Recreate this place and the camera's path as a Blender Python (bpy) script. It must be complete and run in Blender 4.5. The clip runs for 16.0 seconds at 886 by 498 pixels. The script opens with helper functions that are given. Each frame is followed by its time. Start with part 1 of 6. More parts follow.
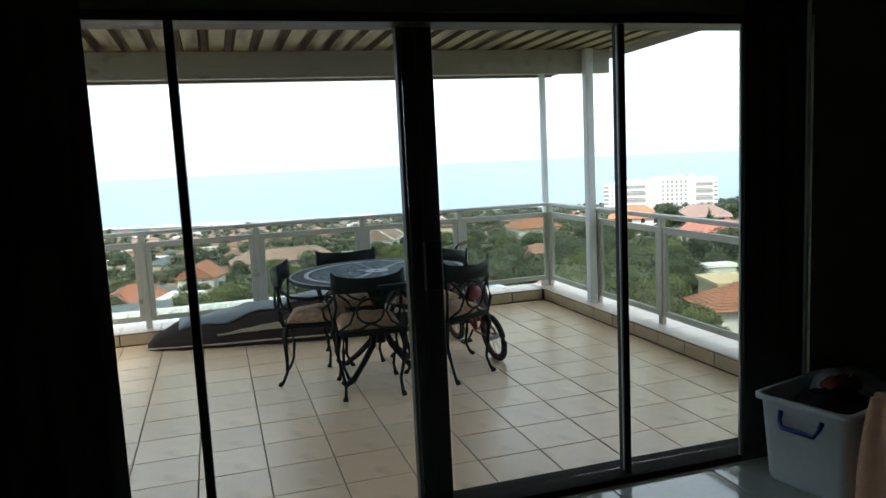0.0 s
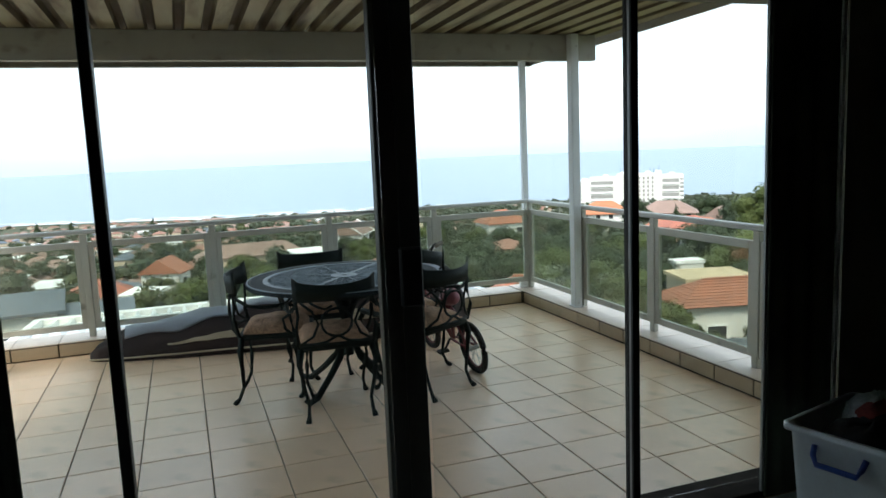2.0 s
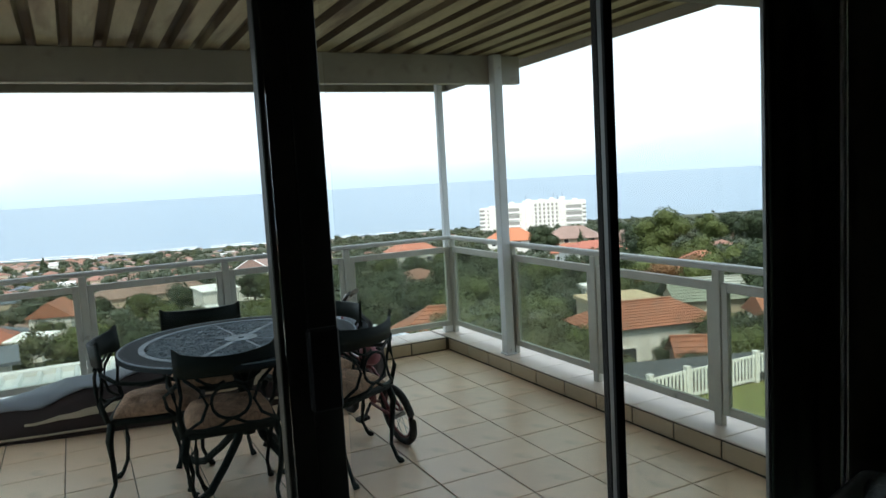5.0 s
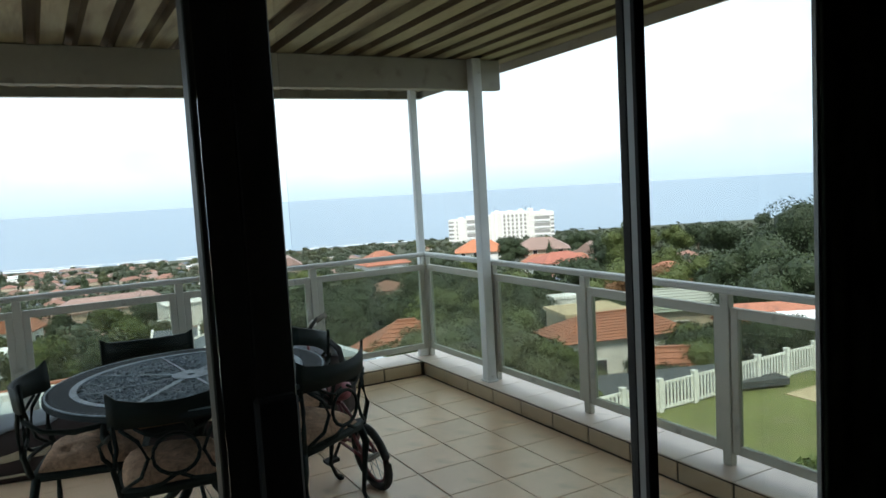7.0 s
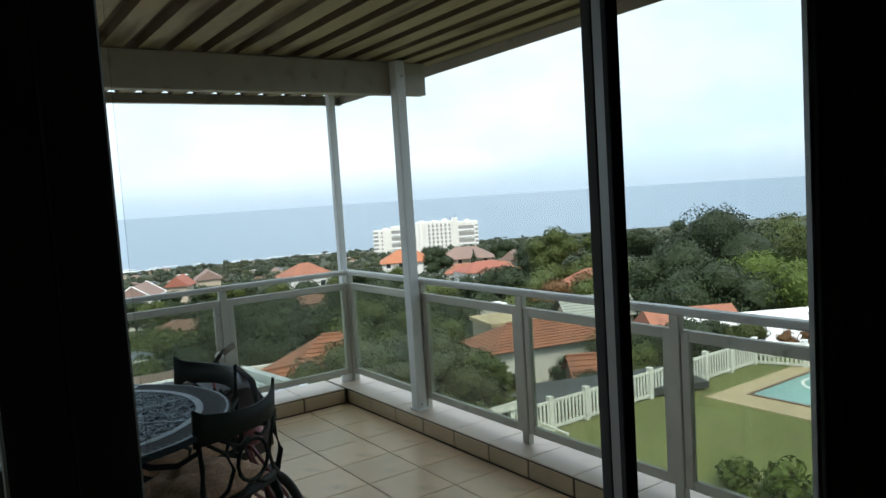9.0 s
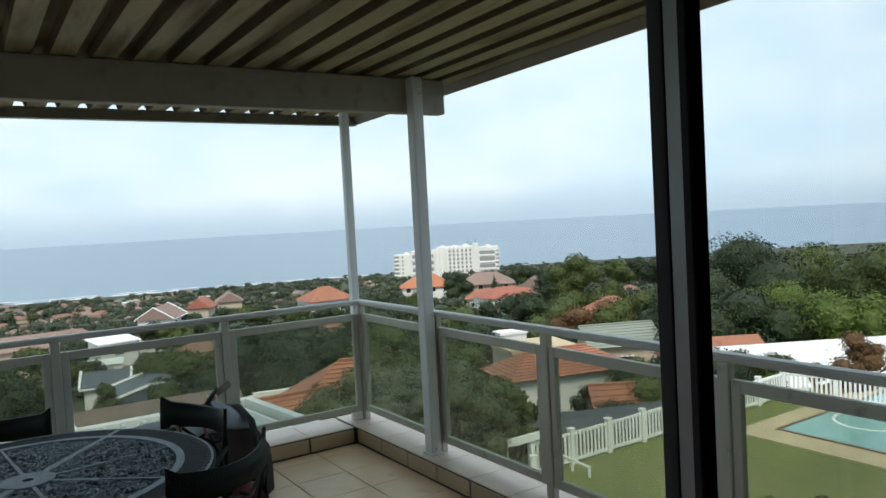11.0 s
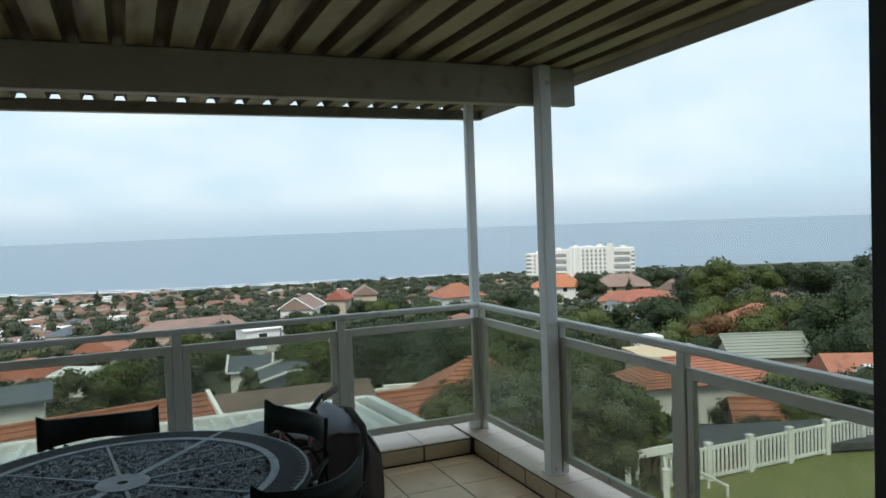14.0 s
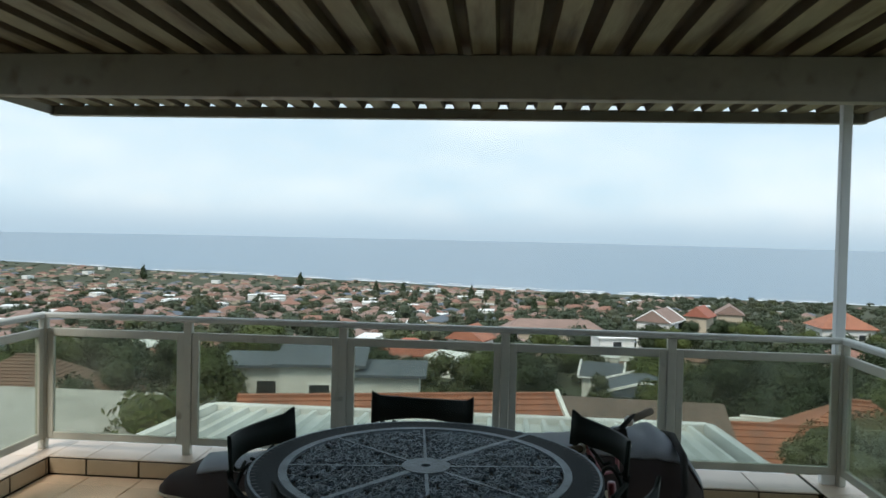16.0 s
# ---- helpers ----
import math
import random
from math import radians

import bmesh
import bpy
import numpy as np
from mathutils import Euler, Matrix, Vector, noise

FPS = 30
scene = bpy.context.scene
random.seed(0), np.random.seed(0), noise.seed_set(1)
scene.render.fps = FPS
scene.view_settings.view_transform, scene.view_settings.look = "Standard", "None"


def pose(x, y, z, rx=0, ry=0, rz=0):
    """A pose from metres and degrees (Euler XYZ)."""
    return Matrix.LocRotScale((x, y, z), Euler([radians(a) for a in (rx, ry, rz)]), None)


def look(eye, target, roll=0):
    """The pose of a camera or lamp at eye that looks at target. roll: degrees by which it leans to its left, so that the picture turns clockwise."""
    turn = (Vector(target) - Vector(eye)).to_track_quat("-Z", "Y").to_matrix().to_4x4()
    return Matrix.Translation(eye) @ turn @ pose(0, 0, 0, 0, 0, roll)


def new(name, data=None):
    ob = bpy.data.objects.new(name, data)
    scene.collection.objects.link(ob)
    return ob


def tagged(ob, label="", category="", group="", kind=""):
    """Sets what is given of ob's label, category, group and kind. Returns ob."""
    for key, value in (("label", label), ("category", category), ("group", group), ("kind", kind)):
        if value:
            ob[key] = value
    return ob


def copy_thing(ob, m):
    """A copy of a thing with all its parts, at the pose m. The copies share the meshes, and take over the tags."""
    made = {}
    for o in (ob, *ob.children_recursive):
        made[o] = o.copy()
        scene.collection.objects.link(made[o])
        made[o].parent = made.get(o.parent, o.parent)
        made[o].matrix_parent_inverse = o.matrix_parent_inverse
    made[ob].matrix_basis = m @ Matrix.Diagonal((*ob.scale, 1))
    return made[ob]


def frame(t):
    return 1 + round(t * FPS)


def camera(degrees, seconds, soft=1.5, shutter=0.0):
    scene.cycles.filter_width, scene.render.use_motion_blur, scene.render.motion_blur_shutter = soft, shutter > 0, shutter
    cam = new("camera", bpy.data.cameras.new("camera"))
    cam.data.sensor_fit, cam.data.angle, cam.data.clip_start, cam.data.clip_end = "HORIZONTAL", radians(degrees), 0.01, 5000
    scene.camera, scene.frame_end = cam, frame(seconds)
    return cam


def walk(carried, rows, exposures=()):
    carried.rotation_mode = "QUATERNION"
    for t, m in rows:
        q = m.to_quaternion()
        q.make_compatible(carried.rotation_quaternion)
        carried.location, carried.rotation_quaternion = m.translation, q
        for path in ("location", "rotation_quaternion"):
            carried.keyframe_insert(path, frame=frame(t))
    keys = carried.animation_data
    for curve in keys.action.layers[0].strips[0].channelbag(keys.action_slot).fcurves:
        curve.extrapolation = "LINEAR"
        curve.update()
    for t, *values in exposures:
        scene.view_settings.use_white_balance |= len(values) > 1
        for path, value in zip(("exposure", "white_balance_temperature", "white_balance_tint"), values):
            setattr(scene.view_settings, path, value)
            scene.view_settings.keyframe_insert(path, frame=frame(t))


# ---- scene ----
cam = camera(62.0, 16.0)
METRES, EYE, TILT, LEAN, TURN = 3.2, 1.56, 0.0, 0.0, -15.7
PATH = [
    (0, (0.073, 0.408, 1.501), (0.653, 2.306, 1.248), -2.8),
    (0.5, (0.095, 0.543, 1.501), (0.709, 2.43, 1.254), -3.2),
    (1, (0.115, 0.668, 1.505), (0.755, 2.545, 1.243), -2.6),
    (1.5, (0.155, 0.772, 1.495), (0.795, 2.647, 1.225), -2.2),
    (2, (0.185, 0.891, 1.484), (0.843, 2.761, 1.214), -2.4),
    (2.5, (0.214, 1.01, 1.498), (0.91, 2.864, 1.221), -2.2),
    (3, (0.239, 1.11, 1.516), (0.987, 2.943, 1.234), -2.6),
    (3.5, (0.277, 1.225, 1.518), (1.074, 3.038, 1.24), -2.3),
    (4, (0.317, 1.33, 1.511), (1.163, 3.124, 1.253), -2.9),
    (4.2, (0.33, 1.373, 1.504), (1.189, 3.163, 1.261), -3.2),
    (6.5, (0.502, 1.854, 1.523), (1.434, 3.614, 1.344), -2.8),
    (7, (0.54, 1.948, 1.521), (1.505, 3.691, 1.344), -3.3),
    (7.5, (0.588, 2.044, 1.535), (1.597, 3.762, 1.357), -3.2),
    (8, (0.638, 2.126, 1.541), (1.693, 3.817, 1.368), -3.2),
    (8.5, (0.68, 2.194, 1.543), (1.782, 3.855, 1.374), -3.7),
    (9, (0.742, 2.285, 1.534), (1.881, 3.921, 1.372), -3.7),
    (11.5, (0.995, 2.602, 1.54), (2.071, 4.287, 1.462), -2.4),
    (12, (1.022, 2.626, 1.544), (2.072, 4.326, 1.46), -1.7),
    (12.5, (1.053, 2.681, 1.542), (2.081, 4.395, 1.465), -2.3),
    (13, (1.087, 2.733, 1.549), (2.082, 4.466, 1.473), -1.4),
    (13.5, (1.127, 2.764, 1.537), (2.038, 4.543, 1.462), -2.3),
    (14, (1.159, 2.801, 1.541), (1.943, 4.639, 1.461), -2.1),
    (14.5, (1.203, 2.838, 1.516), (1.822, 4.738, 1.456), -1.7),
    (15, (1.245, 2.835, 1.52), (1.625, 4.798, 1.467), -1.1),
    (15.5, (1.3, 2.883, 1.53), (1.403, 4.88, 1.48), 0.6),
    (16, (1.344, 2.885, 1.534), (1.187, 4.878, 1.485), 1.3),
]
EXPOSURES = [(0.0, 1.55), (3.5, 1.22), (7.0, 1.12), (9.0, 0.88), (12.5, 0.55), (16.0, 0.54)]
walk(cam, [(t, look(eye, target, roll)) for t, eye, target, roll in PATH], EXPOSURES)

# ---- world and light ----
SKY_ELEV, SKY_ROT = 50.0, 205.0
world = bpy.data.worlds.new("world")
scene.world = world
world.use_nodes = True
wn, wl = world.node_tree.nodes, world.node_tree.links
bg = wn["Background"]
sky = wn.new("ShaderNodeTexSky")
sky.sky_type, sky.sun_disc = "NISHITA", False
sky.sun_elevation, sky.sun_rotation = radians(SKY_ELEV), radians(SKY_ROT)
sky.air_density, sky.dust_density, sky.ozone_density = 1.0, 2.5, 1.5
coord = wn.new("ShaderNodeTexCoord")
stretch = wn.new("ShaderNodeMapping")
stretch.inputs["Scale"].default_value = (1.8, 1.8, 5.0)
clouds = wn.new("ShaderNodeTexNoise")
clouds.inputs["Scale"].default_value, clouds.inputs["Detail"].default_value, clouds.inputs["Roughness"].default_value = 1.9, 7.0, 0.58
ramp = wn.new("ShaderNodeMapRange")
ramp.inputs["From Min"].default_value, ramp.inputs["From Max"].default_value = 0.36, 0.66
sep = wn.new("ShaderNodeSeparateXYZ")
band = wn.new("ShaderNodeMapRange")
band.interpolation_type = "SMOOTHSTEP"
band.inputs["From Min"].default_value, band.inputs["From Max"].default_value = -0.015, 0.045
veil, deck, mixc = wn.new("ShaderNodeMix"), wn.new("ShaderNodeMix"), wn.new("ShaderNodeMix")
for m_ in (veil, deck, mixc):
    m_.data_type = "RGBA"
veil.inputs["A"].default_value = (5.0, 6.65, 7.75, 1)     # thin blue gaps
veil.inputs["B"].default_value = (6.9, 7.95, 8.45, 1)     # bright cloud
deck.inputs["A"].default_value = (4.1, 5.4, 6.45, 1)     # hazy horizon
mixc.inputs["Factor"].default_value = 0.88
wl.new(coord.outputs["Generated"], stretch.inputs["Vector"])
wl.new(stretch.outputs["Vector"], clouds.inputs["Vector"])
wl.new(clouds.outputs["Fac"], ramp.inputs["Value"])
wl.new(coord.outputs["Generated"], sep.inputs["Vector"])
wl.new(sep.outputs["Z"], band.inputs["Value"])
wl.new(ramp.outputs["Result"], veil.inputs["Factor"])
wl.new(veil.outputs["Result"], deck.inputs["B"])
wl.new(band.outputs["Result"], deck.inputs["Factor"])
wl.new(sky.outputs["Color"], mixc.inputs["A"])
wl.new(deck.outputs["Result"], mixc.inputs["B"])
wl.new(mixc.outputs["Result"], bg.inputs["Color"])
bg.inputs["Strength"].default_value = 0.105

sun = new("sun", bpy.data.lights.new("sun", "SUN"))
sun.data.energy, sun.data.angle, sun.data.color = 1.9, radians(20), (1.0, 0.94, 0.84)
sd = Vector((math.sin(radians(SKY_ROT)) * math.cos(radians(SKY_ELEV)), math.cos(radians(SKY_ROT)) * math.cos(radians(SKY_ELEV)), math.sin(radians(SKY_ELEV))))
sun.matrix_world = look(tuple(sd * 60), (0, 0, 0))


# ---- materials ----
def mat(name, color, rough=0.6, metal=0.0, vary=0.12, scale=3.0, fine=40.0, bump=0.1, stain=None, stain_at=0.62, piece=0.0, coat=0.0, stretched=(1, 1, 1), spec=0.5):
    """A procedural surface: base colour varied at two scales, optional stains, relief, and a shift from piece to piece."""
    m = bpy.data.materials.new(name)
    m.use_nodes = True
    n, l = m.node_tree.nodes, m.node_tree.links
    b = n["Principled BSDF"]
    tc = n.new("ShaderNodeTexCoord")
    mp = n.new("ShaderNodeMapping")
    mp.inputs["Scale"].default_value = stretched
    l.new(tc.outputs["Object"], mp.inputs["Vector"])
    big, small = n.new("ShaderNodeTexNoise"), n.new("ShaderNodeTexNoise")
    big.inputs["Scale"].default_value, big.inputs["Detail"].default_value = scale, 4
    small.inputs["Scale"].default_value, small.inputs["Detail"].default_value = fine, 3
    oi = n.new("ShaderNodeObjectInfo")
    for t in (big, small):
        l.new(mp.outputs["Vector"], t.inputs["Vector"])
    add = n.new("ShaderNodeMath")
    add.operation = "ADD"
    l.new(big.outputs["Fac"], add.inputs[0])
    l.new(small.outputs["Fac"], add.inputs[1])
    mr = n.new("ShaderNodeMapRange")
    mr.inputs["From Min"].default_value, mr.inputs["From Max"].default_value = 0.6, 1.4
    mr.inputs["To Min"].default_value, mr.inputs["To Max"].default_value = 1 - vary, 1 + vary
    l.new(add.outputs[0], mr.inputs["Value"])
    last = mr.outputs["Result"]
    if piece:
        pr = n.new("ShaderNodeMapRange")
        pr.inputs["To Min"].default_value, pr.inputs["To Max"].default_value = 1 - piece, 1 + piece
        l.new(oi.outputs["Random"], pr.inputs["Value"])
        mul = n.new("ShaderNodeMath")
        mul.operation = "MULTIPLY"
        l.new(last, mul.inputs[0])
        l.new(pr.outputs["Result"], mul.inputs[1])
        last = mul.outputs[0]
    sc = n.new("ShaderNodeVectorMath")
    sc.operation = "SCALE"
    sc.inputs[0].default_value = color
    l.new(last, sc.inputs["Scale"])
    out = sc.outputs["Vector"]
    if stain:
        st = n.new("ShaderNodeTexNoise")
        st.inputs["Scale"].default_value, st.inputs["Detail"].default_value = scale * 2.3, 6
        l.new(mp.outputs["Vector"], st.inputs["Vector"])
        sr = n.new("ShaderNodeMapRange")
        sr.inputs["From Min"].default_value, sr.inputs["From Max"].default_value = stain_at - 0.08, stain_at + 0.1
        l.new(st.outputs["Fac"], sr.inputs["Value"])
        mx = n.new("ShaderNodeMix")
        mx.data_type = "RGBA"
        mx.inputs["B"].default_value = (*stain, 1)
        l.new(sr.outputs["Result"], mx.inputs["Factor"])
        l.new(out, mx.inputs["A"])
        out = mx.outputs["Result"]
    l.new(out, b.inputs["Base Color"])
    b.inputs["Roughness"].default_value, b.inputs["Metallic"].default_value = rough, metal
    b.inputs["Coat Weight"].default_value = coat
    b.inputs["Specular IOR Level"].default_value = spec
    if bump:
        bp = n.new("ShaderNodeBump")
        bp.inputs["Strength"].default_value, bp.inputs["Distance"].default_value = bump, 0.01
        l.new(small.outputs["Fac"], bp.inputs["Height"])
        l.new(bp.outputs["Normal"], b.inputs["Normal"])
    return m


def glass(name, tint, grime, rough=0.02, dirt=(0.55, 0.58, 0.55)):
    """A thin pane: clear glass with a share of dry grime on it."""
    m = bpy.data.materials.new(name)
    m.use_nodes = True
    n, l = m.node_tree.nodes, m.node_tree.links
    n.remove(n["Principled BSDF"])
    tr, gl, df, fr = n.new("ShaderNodeBsdfTransparent"), n.new("ShaderNodeBsdfGlossy"), n.new("ShaderNodeBsdfDiffuse"), n.new("ShaderNodeLayerWeight")
    tr.inputs["Color"].default_value = (*tint, 1)
    gl.inputs["Roughness"].default_value = rough
    df.inputs["Color"].default_value = (*dirt, 1)
    pw, ma = n.new("ShaderNodeMath"), n.new("ShaderNodeMath")
    pw.operation, ma.operation = "POWER", "MULTIPLY_ADD"
    pw.inputs[1].default_value = 5.0
    ma.inputs[1].default_value, ma.inputs[2].default_value = 0.75, 0.04
    fr.inputs["Blend"].default_value = 0.5
    l.new(fr.outputs["Facing"], pw.inputs[0])
    l.new(pw.outputs[0], ma.inputs[0])
    m1, m2 = n.new("ShaderNodeMixShader"), n.new("ShaderNodeMixShader")
    l.new(ma.outputs[0], m1.inputs["Fac"])
    l.new(tr.outputs[0], m1.inputs[1])
    l.new(gl.outputs[0], m1.inputs[2])
    tc, nz, mr = n.new("ShaderNodeTexCoord"), n.new("ShaderNodeTexNoise"), n.new("ShaderNodeMapRange")
    nz.inputs["Scale"].default_value, nz.inputs["Detail"].default_value = 3.5, 6
    mr.inputs["From Min"].default_value, mr.inputs["From Max"].default_value = 0.3, 0.75
    mr.inputs["To Min"].default_value, mr.inputs["To Max"].default_value = grime * 0.4, grime * 1.7
    l.new(tc.outputs["Object"], nz.inputs["Vector"])
    l.new(nz.outputs["Fac"], mr.inputs["Value"])
    l.new(mr.outputs["Result"], m2.inputs["Fac"])
    l.new(m1.outputs[0], m2.inputs[1])
    l.new(df.outputs[0], m2.inputs[2])
    l.new(m2.outputs[0], n["Material Output"].inputs["Surface"])
    return m


M_TILE = mat("beige_glazed_tile", (0.88, 0.63, 0.44), 0.29, vary=0.10, scale=2.2, fine=25, bump=0.05, piece=0.06, stain=(0.50, 0.37, 0.22), stain_at=0.66)
M_GROUT = mat("dark_grout", (0.13, 0.105, 0.08), 0.9, vary=0.2)
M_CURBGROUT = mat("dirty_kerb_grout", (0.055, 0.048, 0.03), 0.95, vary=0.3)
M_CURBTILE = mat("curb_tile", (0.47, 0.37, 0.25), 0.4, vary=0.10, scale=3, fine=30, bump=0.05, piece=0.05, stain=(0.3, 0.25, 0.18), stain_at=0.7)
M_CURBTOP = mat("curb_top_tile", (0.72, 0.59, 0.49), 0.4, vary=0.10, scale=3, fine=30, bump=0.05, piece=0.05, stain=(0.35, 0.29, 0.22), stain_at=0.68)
M_ALU = mat("weathered_white_paint", (0.74, 0.76, 0.77), 0.45, vary=0.06, scale=6, fine=60, bump=0.04, stain=(0.38, 0.37, 0.33), stain_at=0.72)
M_RAILPAINT = mat("handrail_paint", (0.55, 0.56, 0.53), 0.42, vary=0.08, scale=6, fine=60, bump=0.04, stain=(0.34, 0.32, 0.27), stain_at=0.7)
M_ALUGREY = mat("grey_green_painted_steel", (0.52, 0.515, 0.45), 0.5, vary=0.10, scale=6, fine=60, bump=0.05, stain=(0.25, 0.24, 0.2), stain_at=0.7)
M_BRONZE = mat("bronze_anodised", (0.03, 0.028, 0.022), 0.5, metal=0.3, vary=0.15)
M_GREYALU = mat("grey_anodised", (0.33, 0.34, 0.34), 0.4, metal=0.3, vary=0.08)
M_TRACK = mat("dull_dark_door_track", (0.03, 0.024, 0.022), 0.9, vary=0.3, scale=8, spec=0.1)
M_BLACK = mat("black_rubber", (0.012, 0.012, 0.012), 0.7, vary=0.1)
M_SHEET = mat("cream_roof_sheet", (0.36, 0.305, 0.195), 0.65, vary=0.28, scale=1.3, fine=30, bump=0.04, stain=(0.13, 0.085, 0.045), stain_at=0.56, stretched=(2.5, 0.35, 1))
M_BEAM = mat("beam_paint", (0.42, 0.395, 0.345), 0.6, vary=0.12, scale=4, fine=50, bump=0.08, stain=(0.25, 0.22, 0.17), stain_at=0.66)
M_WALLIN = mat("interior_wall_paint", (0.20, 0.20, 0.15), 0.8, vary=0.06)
M_CEIL = mat("interior_ceiling_paint", (0.35, 0.34, 0.3), 0.85, vary=0.05)
M_PORC = mat("polished_pale_tile", (0.42, 0.45, 0.44), 0.07, vary=0.06, scale=2, bump=0.0, piece=0.03, coat=0.3)
M_CAST = mat("green_black_cast_metal", (0.007, 0.015, 0.0135), 0.6, metal=0.0, spec=0.2, vary=0.3, scale=14, fine=90, bump=0.2)
M_TABLEPALE = mat("verdigris_cast_metal", (0.20, 0.27, 0.32), 0.5, metal=0.1, vary=0.4, scale=14, fine=90, bump=0.2)
M_TABLERIM = mat("grey_green_cast_metal", (0.013, 0.024, 0.032), 0.75, metal=0.0, spec=0.25, vary=0.2, scale=14, fine=90, bump=0.2)
M_SLOT = mat("worn_rim_metal", (0.075, 0.095, 0.11), 0.6, vary=0.4, scale=14, fine=90)
M_CUSHION = mat("rust_check_cushion", (0.50, 0.31, 0.20), 0.9, vary=0.6, scale=13, fine=70, bump=0.3)
M_DCOVER = mat("dark_brown_canvas", (0.034, 0.023, 0.024), 0.85, vary=0.25, scale=5, fine=120, bump=0.3)
M_GCOVER = mat("grey_canvas", (0.25, 0.275, 0.33), 0.6, vary=0.3, scale=5, fine=120, bump=0.3)
M_BCOVER = mat("beige_canvas", (0.46, 0.40, 0.30), 0.85, vary=0.15, scale=5, fine=120, bump=0.3)
M_TYRE = mat("tyre_rubber", (0.02, 0.02, 0.02), 0.8, vary=0.2)
M_RED = mat("dark_red_enamel", (0.17, 0.02, 0.03), 0.35, vary=0.1, coat=0.3)
M_CHROME = mat("dull_chrome", (0.45, 0.45, 0.45), 0.3, metal=1.0, vary=0.1)
M_GRIP = mat("dusty_grip_rubber", (0.13, 0.11, 0.085), 0.85, vary=0.25, scale=14, fine=120, bump=0.4)
M_PINK = mat("pink_plastic", (0.34, 0.12, 0.15), 0.5, vary=0.1)
M_BOXP = mat("milky_plastic", (0.62, 0.67, 0.71), 0.35, vary=0.06)
M_BLUEP = mat("blue_plastic", (0.02, 0.06, 0.3), 0.35, vary=0.1)
M_WHITEP = mat("white_plaster", (0.88, 0.88, 0.86), 0.7, vary=0.06, scale=1.5, stain=(0.5, 0.48, 0.42), stain_at=0.74)
M_PEACH = mat("peach_cloth", (0.72, 0.40, 0.27), 0.85, vary=0.2, scale=6, fine=90, bump=0.3, stretched=(6, 6, 1))
M_GLASS = glass("clear_glass", (0.98, 0.98, 0.98), 0.012)
M_RAILGLASS = glass("dusty_rail_glass", (0.85, 0.88, 0.82), 0.12, 0.08, (0.36, 0.38, 0.33))
M_PANE = mat("house_window_glass", (0.03, 0.035, 0.04), 0.08, vary=0.2, spec=0.8)


# ---- mesh helpers ----
def add_box(bm, x0, y0, z0, x1, y1, z1, bevel=0.0, m=None):
    r = bmesh.ops.create_cube(bm, size=1.0)
    vs = r["verts"]
    bmesh.ops.scale(bm, vec=(x1 - x0, y1 - y0, z1 - z0), verts=vs)
    bmesh.ops.translate(bm, vec=((x0 + x1) / 2, (y0 + y1) / 2, (z0 + z1) / 2), verts=vs)
    if m is not None:
        bmesh.ops.transform(bm, matrix=m, verts=vs)
    if bevel:
        es = list({e for v in vs for e in v.link_edges})
        bmesh.ops.bevel(bm, geom=es, offset=bevel, segments=1, affect="EDGES", clamp_overlap=True)


def add_tube(bm, pts, radii, sides=8, cap=True):
    """A round bar along points, with a radius at each."""
    pts = [Vector(p) for p in pts]
    if isinstance(radii, (int, float)):
        radii = [radii] * len(pts)
    rings = []
    up = Vector((0, 0, 1))
    for i, p in enumerate(pts):
        d = (pts[min(i + 1, len(pts) - 1)] - pts[max(i - 1, 0)]).normalized()
        a = d.cross(up)
        if a.length < 0.05:
            a = d.cross(Vector((0, 1, 0)))
        a.normalize()
        b = d.cross(a)
        rings.append([bm.verts.new(p + radii[i] * (math.cos(k * math.tau / sides) * a + math.sin(k * math.tau / sides) * b)) for k in range(sides)])
    for r0, r1 in zip(rings, rings[1:]):
        for k in range(sides):
            bm.faces.new((r0[k], r0[(k + 1) % sides], r1[(k + 1) % sides], r1[k]))
    if cap:
        bm.faces.new(rings[0][::-1])
        bm.faces.new(rings[-1])


def add_loft(bm, sections, cap=True, closed=True):
    """Skin over lists of points of equal number."""
    rings = [[bm.verts.new(p) for p in s] for s in sections]
    n = len(rings[0])
    for r0, r1 in zip(rings, rings[1:]):
        for k in range(n if closed else n - 1):
            bm.faces.new((r0[k], r0[(k + 1) % n], r1[(k + 1) % n], r1[k]))
    if cap:
        bm.faces.new(rings[0][::-1])
        bm.faces.new(rings[-1])


def mesh_of(name, bm, material, smooth=False):
    bmesh.ops.recalc_face_normals(bm, faces=bm.faces)
    me = bpy.data.meshes.new(name)
    bm.to_mesh(me)
    bm.free()
    for one in material if isinstance(material, (list, tuple)) else (material,):
        me.materials.append(one)
    if smooth:
        me.shade_smooth()
    return me


def part(name, bm, material, parent=None, label="", smooth=False, at=None):
    """Links a bmesh as one mesh, a child of parent."""
    ob = new(name, mesh_of(name, bm, material, smooth))
    ob.parent = parent
    if at is not None:
        ob.matrix_basis = at
    if label:
        tagged(ob, label)
    return ob


def box_part(name, b, material, parent=None, label="", bevel=0.0):
    bm = bmesh.new()
    add_box(bm, *b, bevel=bevel)
    return part(name, bm, material, parent, label)


def thing(name, label, category, at=None, group=""):
    ob = new(name)
    ob.empty_display_size = 0.1
    if at is not None:
        ob.matrix_basis = at
    return tagged(ob, label, category, group)


def structure(name, bm, material, label="", smooth=False):
    return tagged(part(name, bm, material, None, "", smooth), label, kind="structure")


